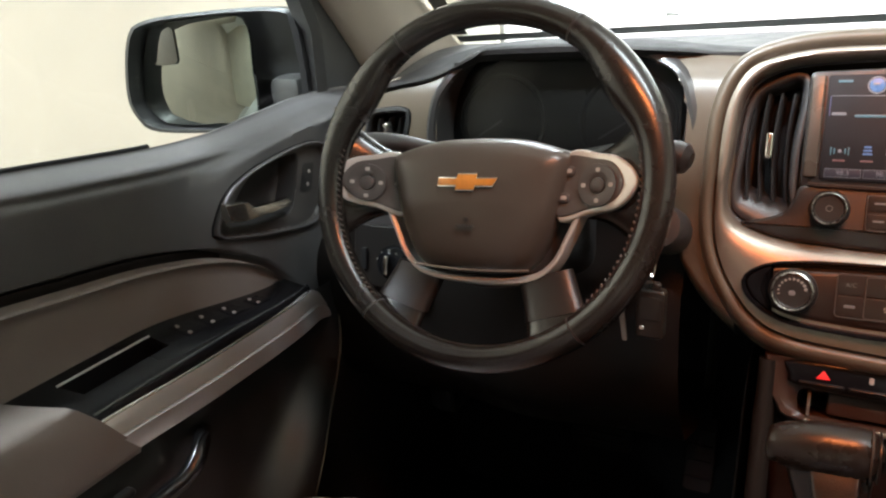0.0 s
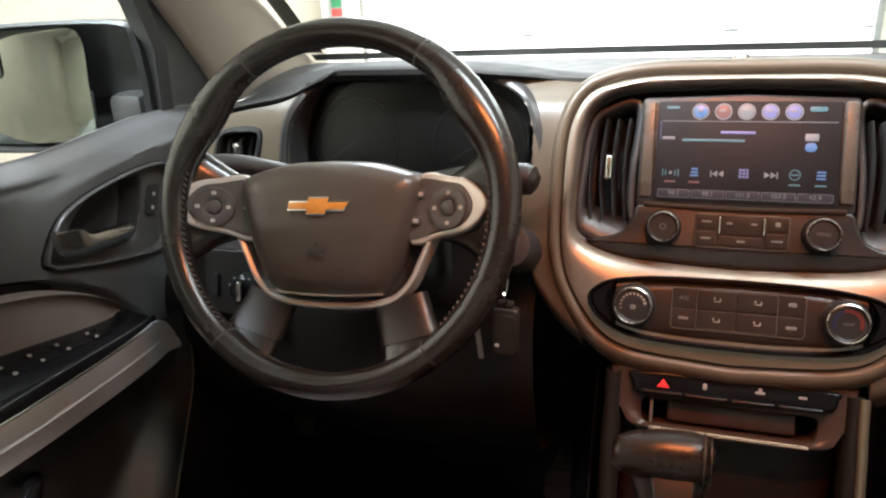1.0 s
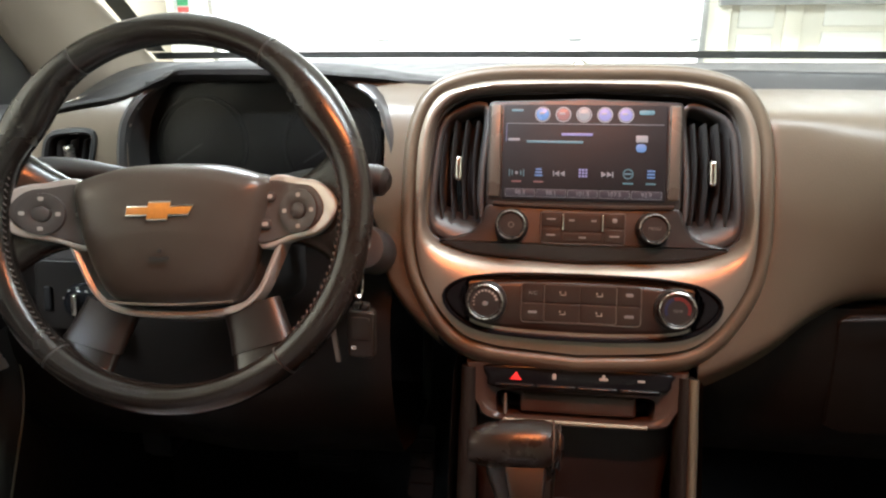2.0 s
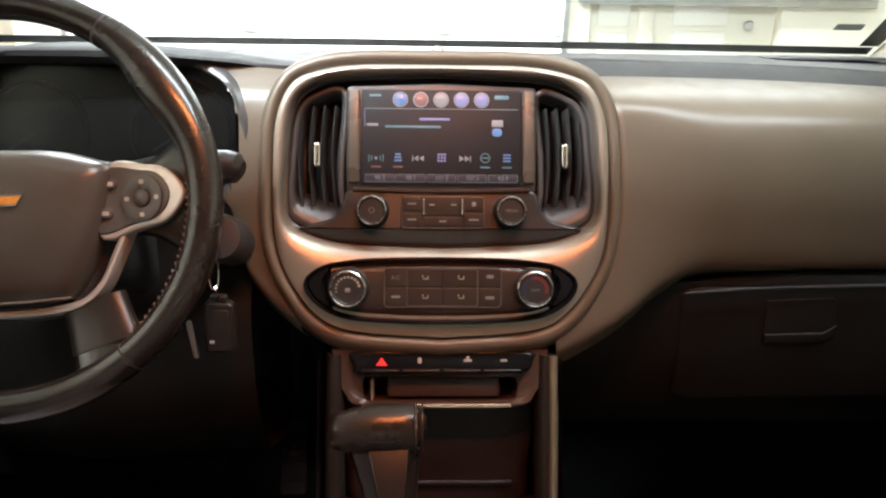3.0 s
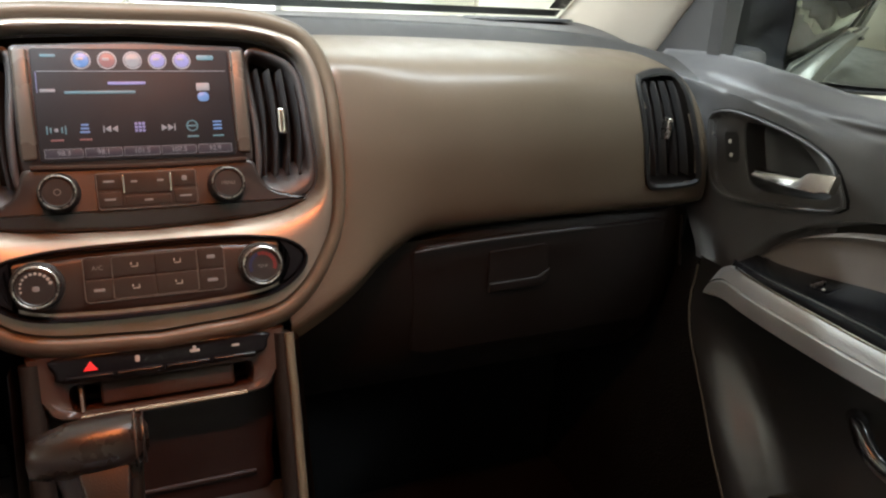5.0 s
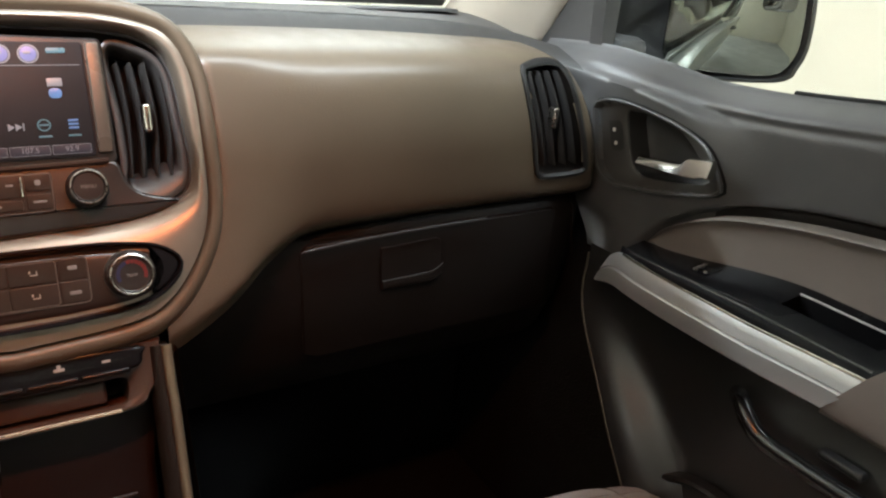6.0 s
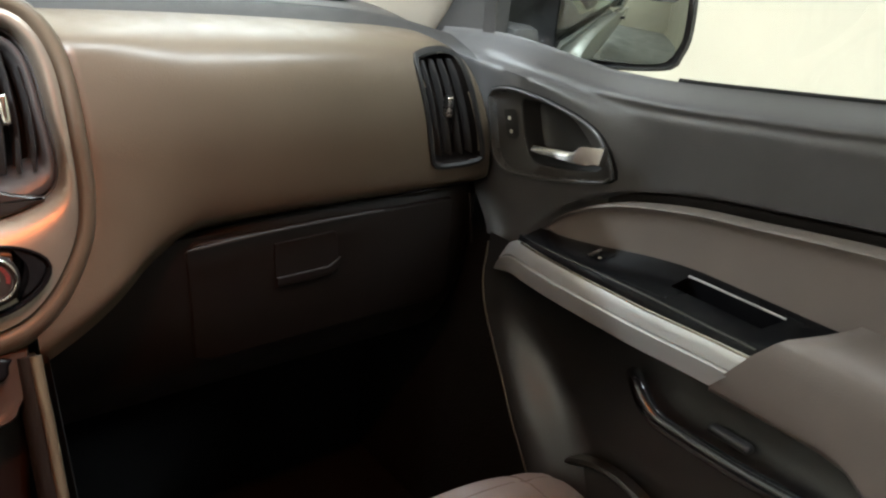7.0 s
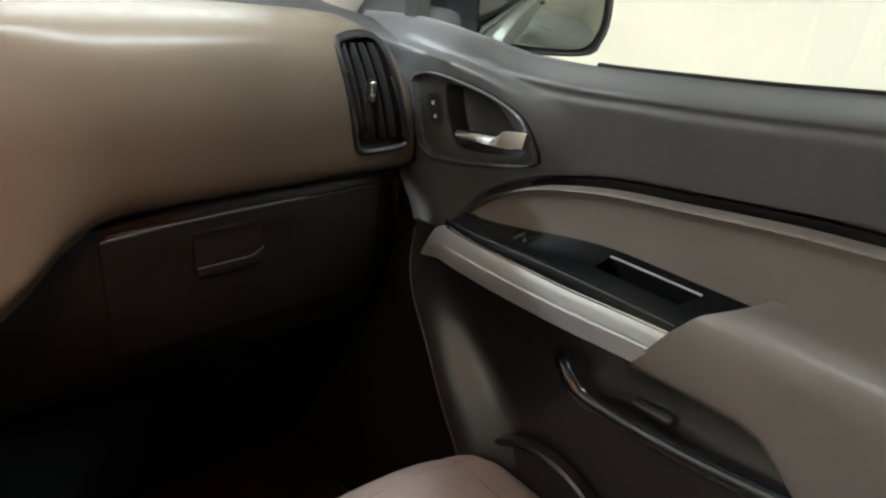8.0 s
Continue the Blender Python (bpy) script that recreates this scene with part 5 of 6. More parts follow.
# airbag cover
cover_half = spline([(p[0], p[1], 0) for p in ((-0.006, 0.056), (0.044, 0.053), (0.088, 0.040), (0.094, 0.030), (0.088, 0.0), (0.074, -0.045), (0.058, -0.074), (0.036, -0.083), (-0.006, -0.085))], 41)
cov = [Vector((p.x, p.y)) for p in cover_half] + [Vector((-0.012 - p.x, p.y)) for p in reversed(cover_half[1:-1])]
rings = []
for f, n in ((1.0, -0.05), (1.0, -0.030), (0.985, -0.021), (0.95, -0.013), (0.88, -0.007), (0.75, -0.003), (0.55, -0.001), (0.3, 0.0), (0.02, 0.0)):
    rings.append([WH(-0.006 + (p.x + 0.006) * f, -0.012 + (p.y + 0.012) * f, n + 0.006 * min(0, (p.y + 0.02) / 0.06) * f - 0.010 * max(0, (p.y * f - 0.030) / 0.026) ** 2) for p in cov])
cover = part("airbag_cover", loft(rings, True, False, True), COVER, wheel, "smooth dark vinyl centre cover", 60)
low = [WH(-0.006 + 0.064 * (i / 10 - 1), -0.0785 - 0.003 * math.cos((i / 10 - 1) * math.pi / 2), -0.0125 - 0.006 * (i / 10 - 1) ** 2) for i in range(21)]
part("cover_crease", tube(low, 0.0012, 6), SILVER, cover)
LG = lambda u, v, n=0.0: WH(-0.006 + u + 0.22 * v, 0.006 + v, n)
cross = [Vector(p) for p in ((-0.0325, 0.0050), (-0.0115, 0.0050), (-0.0115, 0.0092), (0.0105, 0.0092), (0.0105, 0.0050), (0.0335, 0.0050), (0.0300, -0.0050), (0.0105, -0.0050), (0.0105, -0.0092), (-0.0105, -0.0092), (-0.0105, -0.0050), (-0.0320, -0.0050))]
badge = part("badge", plate(LG, cross, -0.004, 0.0025, 0.0006), CHROME, cover, "chrome-edged badge")
part("badge_field", plate(LG, shrink(cross, 0.0016), 0.002, 0.0032, 0.0003), GOLD, badge, "plain gold badge field")
part("airbag_mark", bar(WH, -0.006, -0.038, 0.020, 0.0034, 0.0001), BLACK, cover)
part("airbag_mark", plate(WH, circ(-0.006, -0.031, 0.0022, 12), -0.001, 0.0004, 0.0002), BLACK, cover)

# column, stalks, ignition and keys
column = thing("steering_column", (-0.39, 0.74, 0.80), "black steering column shroud", "steering column")
SC = axes((-0.392, 0.66, 0.826), 22)
part("shroud", loft([[SC(p[0], p[1] - d * 0.1, -d) for p in rrect(0, -0.01, w, h, 0.035)] for d, w, h in ((0.0, 0.11, 0.10), (0.005, 0.13, 0.12), (0.06, 0.145, 0.13), (0.16, 0.15, 0.135))], True, True, False), BLACK, column)
left_stalk = thing("indicator_stalk", (-0.47, 0.70, 0.85), "black indicator stalk on the column", "stalk")
part("arm", tube(spline(((-0.45, 0.712, 0.850), (-0.50, 0.700, 0.860), (-0.545, 0.690, 0.868), (-0.592, 0.675, 0.873)), 12), [0.009, 0.009, 0.010, 0.011, 0.012, 0.013, 0.014, 0.015, 0.0155, 0.0155, 0.014, 0.008], 14, True, 0.75), CHARCOAL, left_stalk)
right_stalk = thing("wiper_stalk", (-0.31, 0.70, 0.85), "black wiper stalk with a round end", "stalk")
part("arm", tube(spline(((-0.33, 0.715, 0.850), (-0.28, 0.705, 0.860), (-0.225, 0.695, 0.862)), 8), [0.010, 0.010, 0.011, 0.012, 0.014, 0.016, 0.017, 0.015], 14, True, 0.9), CHARCOAL, right_stalk)
part("end_knob", tube(((-0.232, 0.697, 0.862), (-0.215, 0.694, 0.862), (-0.205, 0.692, 0.861), (-0.200, 0.691, 0.860)), [0.016, 0.017, 0.015, 0.008], 16), KNOB, right_stalk)
ignition = thing("ignition_lock", (-0.24, 0.72, 0.79), "black ignition lock barrel with the key in it", "ignition")
IG = axes((-0.232, 0.700, 0.785), 25)
part("barrel", lathe(IG, 0, 0, ((0.026, -0.06), (0.026, -0.004), (0.022, 0.004), (0.012, 0.005)), 28), BLACK, ignition)
part("key_bow", plate(lambda u, v, n=0.0: Vector((-0.232 + n - 0.003, 0.690 - u, 0.782 + v)), rrect(0.012, 0, 0.036, 0.026, 0.008), 0.0, 0.006, 0.002, True, True), BLACK, ignition)
keys = thing("key_fob", (-0.237, 0.684, 0.72), "worn dark remote key fob hanging from the ignition", "key fob")
part("key_ring", tube([Vector((-0.233 + 0.003 * math.cos(a), 0.672 + 0.012 * math.cos(a) * 0.6, 0.758 + 0.020 * math.sin(a))) for a in [2 * math.pi * i / 24 for i in range(25)]], 0.0012, 6), CHROME, keys)
part("chain", tube(spline(((-0.233, 0.674, 0.740), (-0.235, 0.678, 0.734), (-0.233, 0.680, 0.728), (-0.236, 0.682, 0.722)), 10), 0.002, 6), CHROME, keys)
FB = axes((-0.237, 0.684, 0.688), 0, -2)
part("fob_body", plate(FB, rrect(0, 0, 0.031, 0.058, 0.006), -0.012, 0.0, 0.003, True, True), KEYGREY, keys)
part("fob_loop", plate(FB, rrect(0, 0.033, 0.018, 0.008, 0.003), -0.009, -0.002, 0.002, True, True), KEYGREY, keys)
part("fob_button", plate(FB, rrect(0, 0.008, 0.022, 0.028, 0.004), -0.002, 0.001, 0.0008), KEYGREY, keys)
part("fob_mark", bar(FB, -0.008, -0.016, 0.006, 0.005, 0.0), CHROME, keys)
part("flat_key", plate(axes((-0.268, 0.690, 0.672), 0, 6), rrect(0, 0, 0.006, 0.045, 0.002), -0.001, 0.001, 0.0005, True, True), NICKEL, keys)

# pedals
for name, u, z, w, h, label in (("brake_pedal", -0.375, 0.335, 0.10, 0.06, "black rubber brake pedal"), ("accelerator_pedal", -0.22, 0.33, 0.045, 0.12, "black rubber accelerator pedal")):
    ped = thing(name, (u, 0.98, z), label, "pedal")
    PD = axes((u, 0.95, z), 25)
    part("pad", plate(PD, rrect(0, 0, w, h, 0.01), -0.012, 0.0, 0.003, True, True), RUBBER, ped)
    for k in range(4):
        part("rib", plate(PD, rrect(0, -h * 0.3 + h * 0.2 * k, w * 0.8, 0.004, 0.002, 2), -0.001, 0.003, 0.001), RUBBER, ped)
    part("arm", tube(((u, 0.955, z), (u, 1.02, z + 0.10), (u, 1.07, z + 0.30)), 0.008, 8), BLACK, ped)
release = thing("hood_release", (-0.645, 0.88, 0.37), "grey hood release lever in the footwell", "lever")
part("handle", block((-0.665, 0.895, 0.345), (-0.625, 0.915, 0.385), 0.006), CHARCOAL, release)
part("bracket", block((-0.665, 0.91, 0.33), (-0.625, 1.085, 0.352), 0.004), BLACK, release)

# ---- doors ----
ZS = ((-0.40, 0.978), (0.0, 0.955), (0.21, 0.932), (0.305, 0.920), (0.35, 0.915), (0.42, 0.908), (0.48, 0.902), (0.53, 0.898), (0.58, 0.896), (0.63, 0.896), (0.72, 0.904), (0.80, 0.910), (0.88, 0.908), (0.96, 0.902))
ZP = ((-0.40, 0.848), (0.0, 0.832), (0.174, 0.819), (0.255, 0.812), (0.371, 0.797), (0.439, 0.788), (0.50, 0.775), (0.545, 0.762), (0.582, 0.746), (0.61, 0.730), (0.635, 0.710), (0.66, 0.684), (0.70, 0.645), (0.80, 0.615))
YF = ((0.58, 0.795), (0.64, 0.800), (0.70, 0.808), (0.78, 0.822), (0.855, 0.862), (0.90, 0.955), (0.93, 0.975))
HANDLE = ((0.786, 0.840), (0.780, 0.850), (0.763, 0.857), (0.737, 0.860), (0.690, 0.858), (0.628, 0.849), (0.587, 0.833), (0.560, 0.797), (0.5615, 0.785), (0.575, 0.7805), (0.644, 0.763), (0.712, 0.7505), (0.738, 0.750), (0.757, 0.759), (0.769, 0.780))
XI = ((-0.40, 0.650), (0.50, 0.650), (0.57, 0.652), (0.62, 0.658), (0.66, 0.672), (0.70, 0.698), (0.72, 0.716))
RIDGE = ((0.70, 0.545), (0.80, 0.545), (0.83, 0.552), (0.857, 0.575), (0.872, 0.622), (0.880, 0.70), (0.888, 0.82), (0.90, 0.95))


def smooth(a, b, x):
    t = max(0.0, min(1.0, (x - a) / (b - a)))
    return t * t * (3 - 2 * t)


def door_x(y, z):
    """The inner face of the upper door: a raised area round the handle, hollow behind it."""
    ridge = curve1(RIDGE, z)
    return 0.744 - 0.013 * smooth(ridge - 0.045, ridge + 0.045, y)


def radial(line, centre, n):
    """A closed outline sampled at even angles about a centre."""
    out = []
    for i in range(n):
        a = 2 * math.pi * i / n
        d = Vector((math.sin(a), math.cos(a)))
        best = 0.0
        for p, q in zip(line, line[1:] + line[:1]):
            e, w = q - p, p - centre
            det = d.x * -e.y + e.x * d.y
            if abs(det) < 1e-12:
                continue
            r = (w.x * -e.y + e.x * w.y) / det
            u = (d.x * w.y - d.y * w.x) / det
            if -1e-6 <= u <= 1 + 1e-6 and r > best:
                best = r
        out.append(centre + d * best)
    return out


def make_door(s, name, label):
    D = lambda x, y, z: Vector((s * x, y, z - (0.010 if s < 0 else 0.0)))
    door = thing(name, (s * 0.74, 0.2, 0.15), label, "car door", "front doors")
    hl = [Vector((p.x, p.y)) for p in spline([(p[0], p[1], 0) for p in HANDLE], 64, True)]
    # upper panel
    lift = 0.006 if s < 0 else 0.011
    rows = []
    for k in range(47):
        f = k / 46
        row = []
        for i in range(97):
            g = i / 96
            z = 0.8
            for _ in range(3):
                yf = curve1(YF, z)
                y = -0.40 + (yf + 0.40) * g
                zs, zp = curve1(ZS, y), curve1(ZP, y)
                z = zs + (zp - 0.004 - zs) * f ** 1.25
            depth = (zs - z)
            x = door_x(y, z)
            top = smooth(0.017, 0.001, depth)
            x += 0.0030 * math.exp(-((depth - 0.021) / 0.006) ** 2) * smooth(0.72, 0.55, y) + 0.034 * top ** 1.25 + 0.016 * smooth(0.014, 0.009, z - zp) * smooth(0.70, 0.62, y) + 0.035 * smooth(0.70, 0.80, y) * smooth(0.73, 0.62, z)
            z += lift * top
            row.append(D(x, y, z))
        rows.append(row)
    rows.insert(0, [D(0.792, p.y, p.z + (0.010 if s < 0 else 0.0) - 0.003) for p in rows[0]])
    up = sheet(rows)
    inner = shrink(hl, 0.003) if inside(shrink(hl, 0.003)[0], hl) else shrink(hl, -0.003)
    gone = [f for f in up.faces if abs(f.calc_center_median().x) < 0.775 and inside((f.calc_center_median().y, f.calc_center_median().z + (0.010 if s < 0 else 0)), inner)]
    bmesh.ops.delete(up, geom=gone, context="FACES")
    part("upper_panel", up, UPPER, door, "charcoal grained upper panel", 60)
    part("window_seal", tube([D(0.784, y, curve1(ZS, y) + lift + 0.0005) for y in [-0.40 + 0.93 * i / 40 for i in range(41)]], 0.0032, 8), RUBBER, door)
    window = part("window", sheet([[D(0.80 - 0.10 * max(0, (z - 0.93) / 0.45) ** 1.5, -0.38 + 1.23 * i / 8, z) for i in range(9)] for z in (0.90, 1.0, 1.1, 1.2, 1.3, 1.385)]), CLEAR, door)
    window.visible_shadow = False
    part("outer_skin", block(tuple(sorted((s * 0.80, s * 0.85)))[:1] + (-0.40, 0.12), tuple(sorted((s * 0.80, s * 0.85)))[1:] + (0.80, 0.855), 0.01), PAINT, door)
    part("frame_post", loft([[D(0.79 + dx - 0.10 * max(0, (z - 0.93) / 0.45) ** 1.5, 0.858 + dy - 0.30 * max(0, (z - 1.02) / 0.36), z) for dx, dy in ((-0.012, -0.012), (0.012, -0.012), (0.012, 0.014), (-0.012, 0.014))] for z in (0.89, 1.0, 1.06, 1.15, 1.25, 1.385)], True, True, True), BLACK, door)
    # sail panel behind the mirror
    sail = [Vector(p) for p in ((0.850, 0.905), (0.850, 1.14), (0.87, 1.14), (0.95, 1.03), (1.03, 0.93), (1.03, 0.895), (0.850, 0.895))]
    SL = lambda u, v, n=0.0: D(0.785 - n, u, v)
    part("sail_panel", plate(SL, sail, -0.02, 0.006, 0.004), CHARCOAL, door)
    # handle: dished bezel, lock switch and lever
    mid = Vector((0.662, 0.808))
    cup = [Vector(p) for p in ((0.732, 0.848), (0.703, 0.851), (0.668, 0.849), (0.633, 0.840), (0.600, 0.816), (0.582, 0.797), (0.588, 0.7885), (0.630, 0.779), (0.680, 0.771), (0.703, 0.775), (0.716, 0.795), (0.727, 0.822))]
    cl = radial([Vector((p.x, p.y)) for p in spline([q.to_3d() for q in cup], 80, True)], mid, 72)
    hr = radial(hl, mid, 72)
    HR = lambda p, n, k: D(door_x(*p) - n, mid[0] + (p[0] - mid[0]) * k, mid[1] + (p[1] - mid[1]) * k)
    rings = [[HR(p, n, k) for p in hr] for k, n in ((1.035, -0.006), (1.024, 0.004), (1.016, 0.0065), (1.002, 0.0065), (0.990, 0.003), (0.976, -0.0015), (0.955, -0.004))]
    rings += [[D(door_x(*p) + 0.006 - n, p[0], p[1]) for p in [q.lerp(mid, 1 - k) for q in cl]] for k, n in ((1.03, 0.001), (1.0, 0.0))]
    bez = part("handle_bezel", loft(rings), ROCKER, door)
    # tube in lighter plastic than the bezel, added for the highlight on its lip
    part("bezel_edge", tube([HR(p, 0.0062, 1.010) for p in hr + hr[:1]], 0.0020, 8), UPPER, bez, "raised grey bezel edge, lighter for the lip highlight")
    part("cup", loft([[D(0.741 + n, p[0], p[1]) for p in [q.lerp(mid, 1 - k) for q in cl]] for k, n in ((1.03, -0.002), (1.0, -0.001), (0.97, 0.006), (0.90, 0.026), (0.7, 0.034))], True, False, True), BLACK, bez)
    part("bezel_line", loft([[HR(p, n, k) for p in hr] for k, n in ((1.060, -0.001), (1.056, 0.0012), (1.036, 0.0012), (1.030, -0.002))]), RUBBER, bez)
    lever = []
    for k in range(15):
        f = k / 14
        y = 0.692 - 0.128 * f
        rise = smooth(0.62, 0.74, f)
        lo, hi = 0.787 + 0.014 * f, 0.798 + 0.019 * f + 0.010 * rise
        if f > 0.9:
            lo += 0.003
        x = 0.730 - 0.016 * math.sin(math.pi * min(1, f * 1.1) * 0.6)
        lever.append([D(x + 0.005, y, lo), D(x - 0.005, y, lo + 0.0008), D(x - 0.0065, y, lo + 0.0022), D(x - 0.0015, y, hi - 0.0018), D(x + 0.001, y, hi - 0.0004), D(x + 0.006, y, hi), D(x + 0.008, y, (lo + hi) / 2)])
    part("lever", loft(lever, True, True, True), CHROME_SATIN, bez, "chrome pull lever")
    lk = part("lock_switch", plate(lambda u, v, n=0.0: D(0.738 - n, u, v), [Vector(p) for p in ((0.760, 0.828), (0.742, 0.831), (0.738, 0.828), (0.728, 0.800), (0.731, 0.796), (0.744, 0.794), (0.748, 0.797))], -0.016, 0.004, 0.002), BLACK, bez)
    for y, z in ((0.749, 0.819), (0.742, 0.802)):
        part("lock_mark", plate(lambda u, v, n=0.0: D(0.738 - n, u, v), rrect(y, z, 0.005, 0.005, 0.001, 2), 0.003, 0.0047, 0.0001), PANELWHITE if s > 0 else SYMBOL, lk)
    # soft insert with its rolled upper edge
    rows = []
    for k, (dx, f) in enumerate(((0.004, -0.02), (-0.010, 0.0), (-0.0165, 0.015), (-0.0175, 0.035), (-0.0155, 0.065), (-0.0115, 0.12), (-0.010, 0.2), (-0.009, 0.4), (-0.010, 0.6), (-0.010, 0.8), (-0.0115, 1.0))):
        row = []
        for i in range(81):
            y = -0.40 + 1.058 * i / 80
            zp = curve1(ZP, y)
            zl = 0.722 if y < 0.40 else 0.722 - 0.030 * smooth(0.40, 0.66, y)
            zl = min(zl, zp)
            row.append(D(0.738 + dx * min(1, (zp - zl) / 0.03 + 0.15), y, zp - (zp - zl) * f))
        rows.append(row)
    part("soft_insert", sheet(rows), TAUPE_SOFT, door, "taupe vinyl insert", 60)
    # black strip laid in the gap above the insert to hold its shade
    groove = [[D(0.7485 + dx, y, curve1(ZP, y) + dz) for y in [-0.40 + 1.02 * i / 60 for i in range(61)]] for dx, dz in ((0.003, -0.004), (0.0, 0.0), (0.0, 0.0095), (0.004, 0.012))]
    part("insert_gap_shade", sheet(groove), DASHLOW, door, "black strip for the shaded gap above the insert")
    # switch panel: a flat slope with a rounded bead, its pull cup and switches
    across = ((0.0, 0.0), (0.05, 0.0), (0.175, 0.0), (0.28, 0.0), (0.385, 0.0), (0.49, 0.0), (0.62, 0.0), (0.74, 0.0), (0.79, 0.0), (0.815, -0.0012), (0.84, 0.0005), (0.87, 0.0035), (0.90, 0.0046), (0.93, 0.0035), (0.96, -0.001), (0.98, -0.005), (1.0, -0.010))

    def on_panel(g, i, dz=0.0):
        y = 0.262 + 0.393 * i / 48
        yy = y + 0.040 * g * (1 - i / 48) - 0.02 * g * (i / 48)
        xi = curve1(XI, yy) + 0.002
        zo = 0.727 - 0.035 * smooth(0.40, 0.66, y)
        zi = 0.699 - 0.004 * smooth(0.50, 0.66, y)
        return D(0.727 + (xi - 0.727) * g, yy, zo + (zi - zo) * g + dz)

    sp = sheet([[on_panel(g, i, dz) for i in range(49)] for g, dz in across])
    wide = 48
    bmesh.ops.delete(sp, geom=[f for k, f in enumerate(list(sp.faces)) if 2 <= k // wide < 5 and 5 <= k % wide < 19], context="FACES")
    swp = part("switch_panel", sp, GLOSS, door, "gloss black switch panel", 60)
    part("bead", tube([on_panel(0.895, 1 + 46 * i / 40, 0.0030) for i in range(41)], 0.0022, 10), BEAD, swp, "rounded gloss black bead")
    loop = [(0.175, i) for i in range(5, 20)] + [(0.28, 19), (0.385, 19)] + [(0.49, i) for i in range(19, 4, -1)] + [(0.385, 5), (0.28, 5)]
    c2 = on_panel(0.3325, 12)
    well = []
    for k, dz in ((1.0, 0.0), (0.985, -0.002), (0.95, -0.012), (0.90, -0.034), (0.80, -0.038)):
        well.append([c2 + (on_panel(g, i) - c2) * k + Vector((0, 0, dz)) for g, i in loop])
    part("pull_cup", loft(well, True, False, True), GLOSS, swp)
    part("cup_edge", tube([on_panel(0.175, 5 + 14 * i / 12, 0.0004) for i in range(13)], 0.0013, 8), SILVER_DOOR, swp)
    spots = (33,) if s > 0 else (24, 28.5, 33, 38.5)
    for i in spots:
        rocker = part("window_switch", loft([[on_panel(0.36 + a * w, i + b * l, n) for a, b in ((-1, -1), (-1, 1), (1, 1), (1, -1))] for w, l, n in ((0.17, 1.75, -0.002), (0.165, 1.7, 0.0006), (0.14, 1.4, 0.0012), (0.10, 0.8, -0.0006))], True, False, True), GLOSS, swp)
        if s > 0:
            part("switch_tip", loft([[on_panel(0.36 + a * 0.13, i + 1.0 + b * 0.28, n) for a, b in ((-1, -1), (-1, 1), (1, 1), (1, -1))] for n in (0.0, 0.003)], True, False, True), RINGCHROME, rocker)
        for g in (0.24, 0.46) if s < 0 else (0.46,):
            part("switch_mark", loft([[on_panel(g + a * 0.022, i - 0.8 + b * 0.22, n) for a, b in ((-1, -1), (-1, 1), (1, 1), (1, -1))] for n in (0.0, 0.0018)], True, False, True), SYMBOL if s < 0 else INK_WHITE, rocker)
    rows = []
    for dx, dz in ((0.010, 0.002), (0.001, 0.002), (-0.001, -0.001), (-0.0035, -0.008), (-0.0062, -0.0165), (-0.0036, -0.0185), (-0.0066, -0.0210), (-0.0070, -0.032), (-0.0055, -0.043), (0.003, -0.049), (0.03, -0.049)):
        row = []
        for i in range(57):
            y = 0.300 - dz * 0.75 + (0.357 - dz * 0.2) * i / 56
            row.append(D(curve1(XI, y) + dx, y, 0.6925 + 0.005 * smooth(0.45, 0.30, y) + dz * 0.95))
            row[-1].z += (0.632 - (0.010 if s < 0 else 0.0) + 0.35 * dz - row[-1].z) * 0.92 * smooth(0.615, 0.715, y) ** 1.3
        rows.append(row)
    trim = part("silver_trim", sheet(rows), SILVER_DOOR, door, "satin grey armrest trim", 28)
    part("trim_edge", tube([p + Vector((-s * 0.0005, 0, 0.0004)) for p in rows[1][:52]], 0.0016, 8), CHROME_SATIN, trim, "bright upper edge")
    # padded armrest
    rows = []
    prof = ((0.738, 0.742), (0.715, 0.738), (0.685, 0.736), (0.663, 0.7345), (0.6535, 0.732), (0.6480, 0.726), (0.6445, 0.705), (0.643, 0.675), (0.645, 0.656), (0.652, 0.646), (0.685, 0.640))
    for k, (x, z) in enumerate(prof):
        y0 = (0.245, 0.252, 0.262, 0.271, 0.278, 0.285, 0.302, 0.321, 0.333, 0.336, 0.336)[k]
        row = [D(x + 0.006, y0 + 0.002, z - 0.004)]
        for i in range(33):
            y = y0 - (y0 + 0.40) * i / 32
            drop = 0.085 * smooth(0.215, 0.09, y) * smooth(0.72, 0.655, z)
            row.append(D(x - 0.004 * smooth(0.3, 0.1, y), y, z - drop + 0.012 * max(0, 0.25 - y) * (1 if z > 0.70 else 0)))
        rows.append(row)
    part("armrest_pad", sheet(rows), TAUPE_SOFT, door, "taupe padded armrest", 60)
    # lower panel, pocket rim, speaker
    rows = []
    for z in (0.66, 0.645, 0.62, 0.60, 0.575, 0.55, 0.525, 0.50, 0.475, 0.45, 0.42, 0.39, 0.36, 0.34, 0.25, 0.15):
        yf = curve1(((0.15, 0.44), (0.34, 0.515), (0.407, 0.557), (0.433, 0.579), (0.460, 0.599), (0.486, 0.623), (0.515, 0.655), (0.545, 0.691), (0.569, 0.713), (0.591, 0.729), (0.66, 0.735)), z)
        row = []
        for i in range(49):
            y = -0.40 + (yf + 0.40) * i / 48
            x = 0.712 - 0.012 * smooth(0.64, 0.34, z) - 0.046 * smooth(yf - 0.10, yf - 0.012, y) * smooth(0.640, 0.44, z)
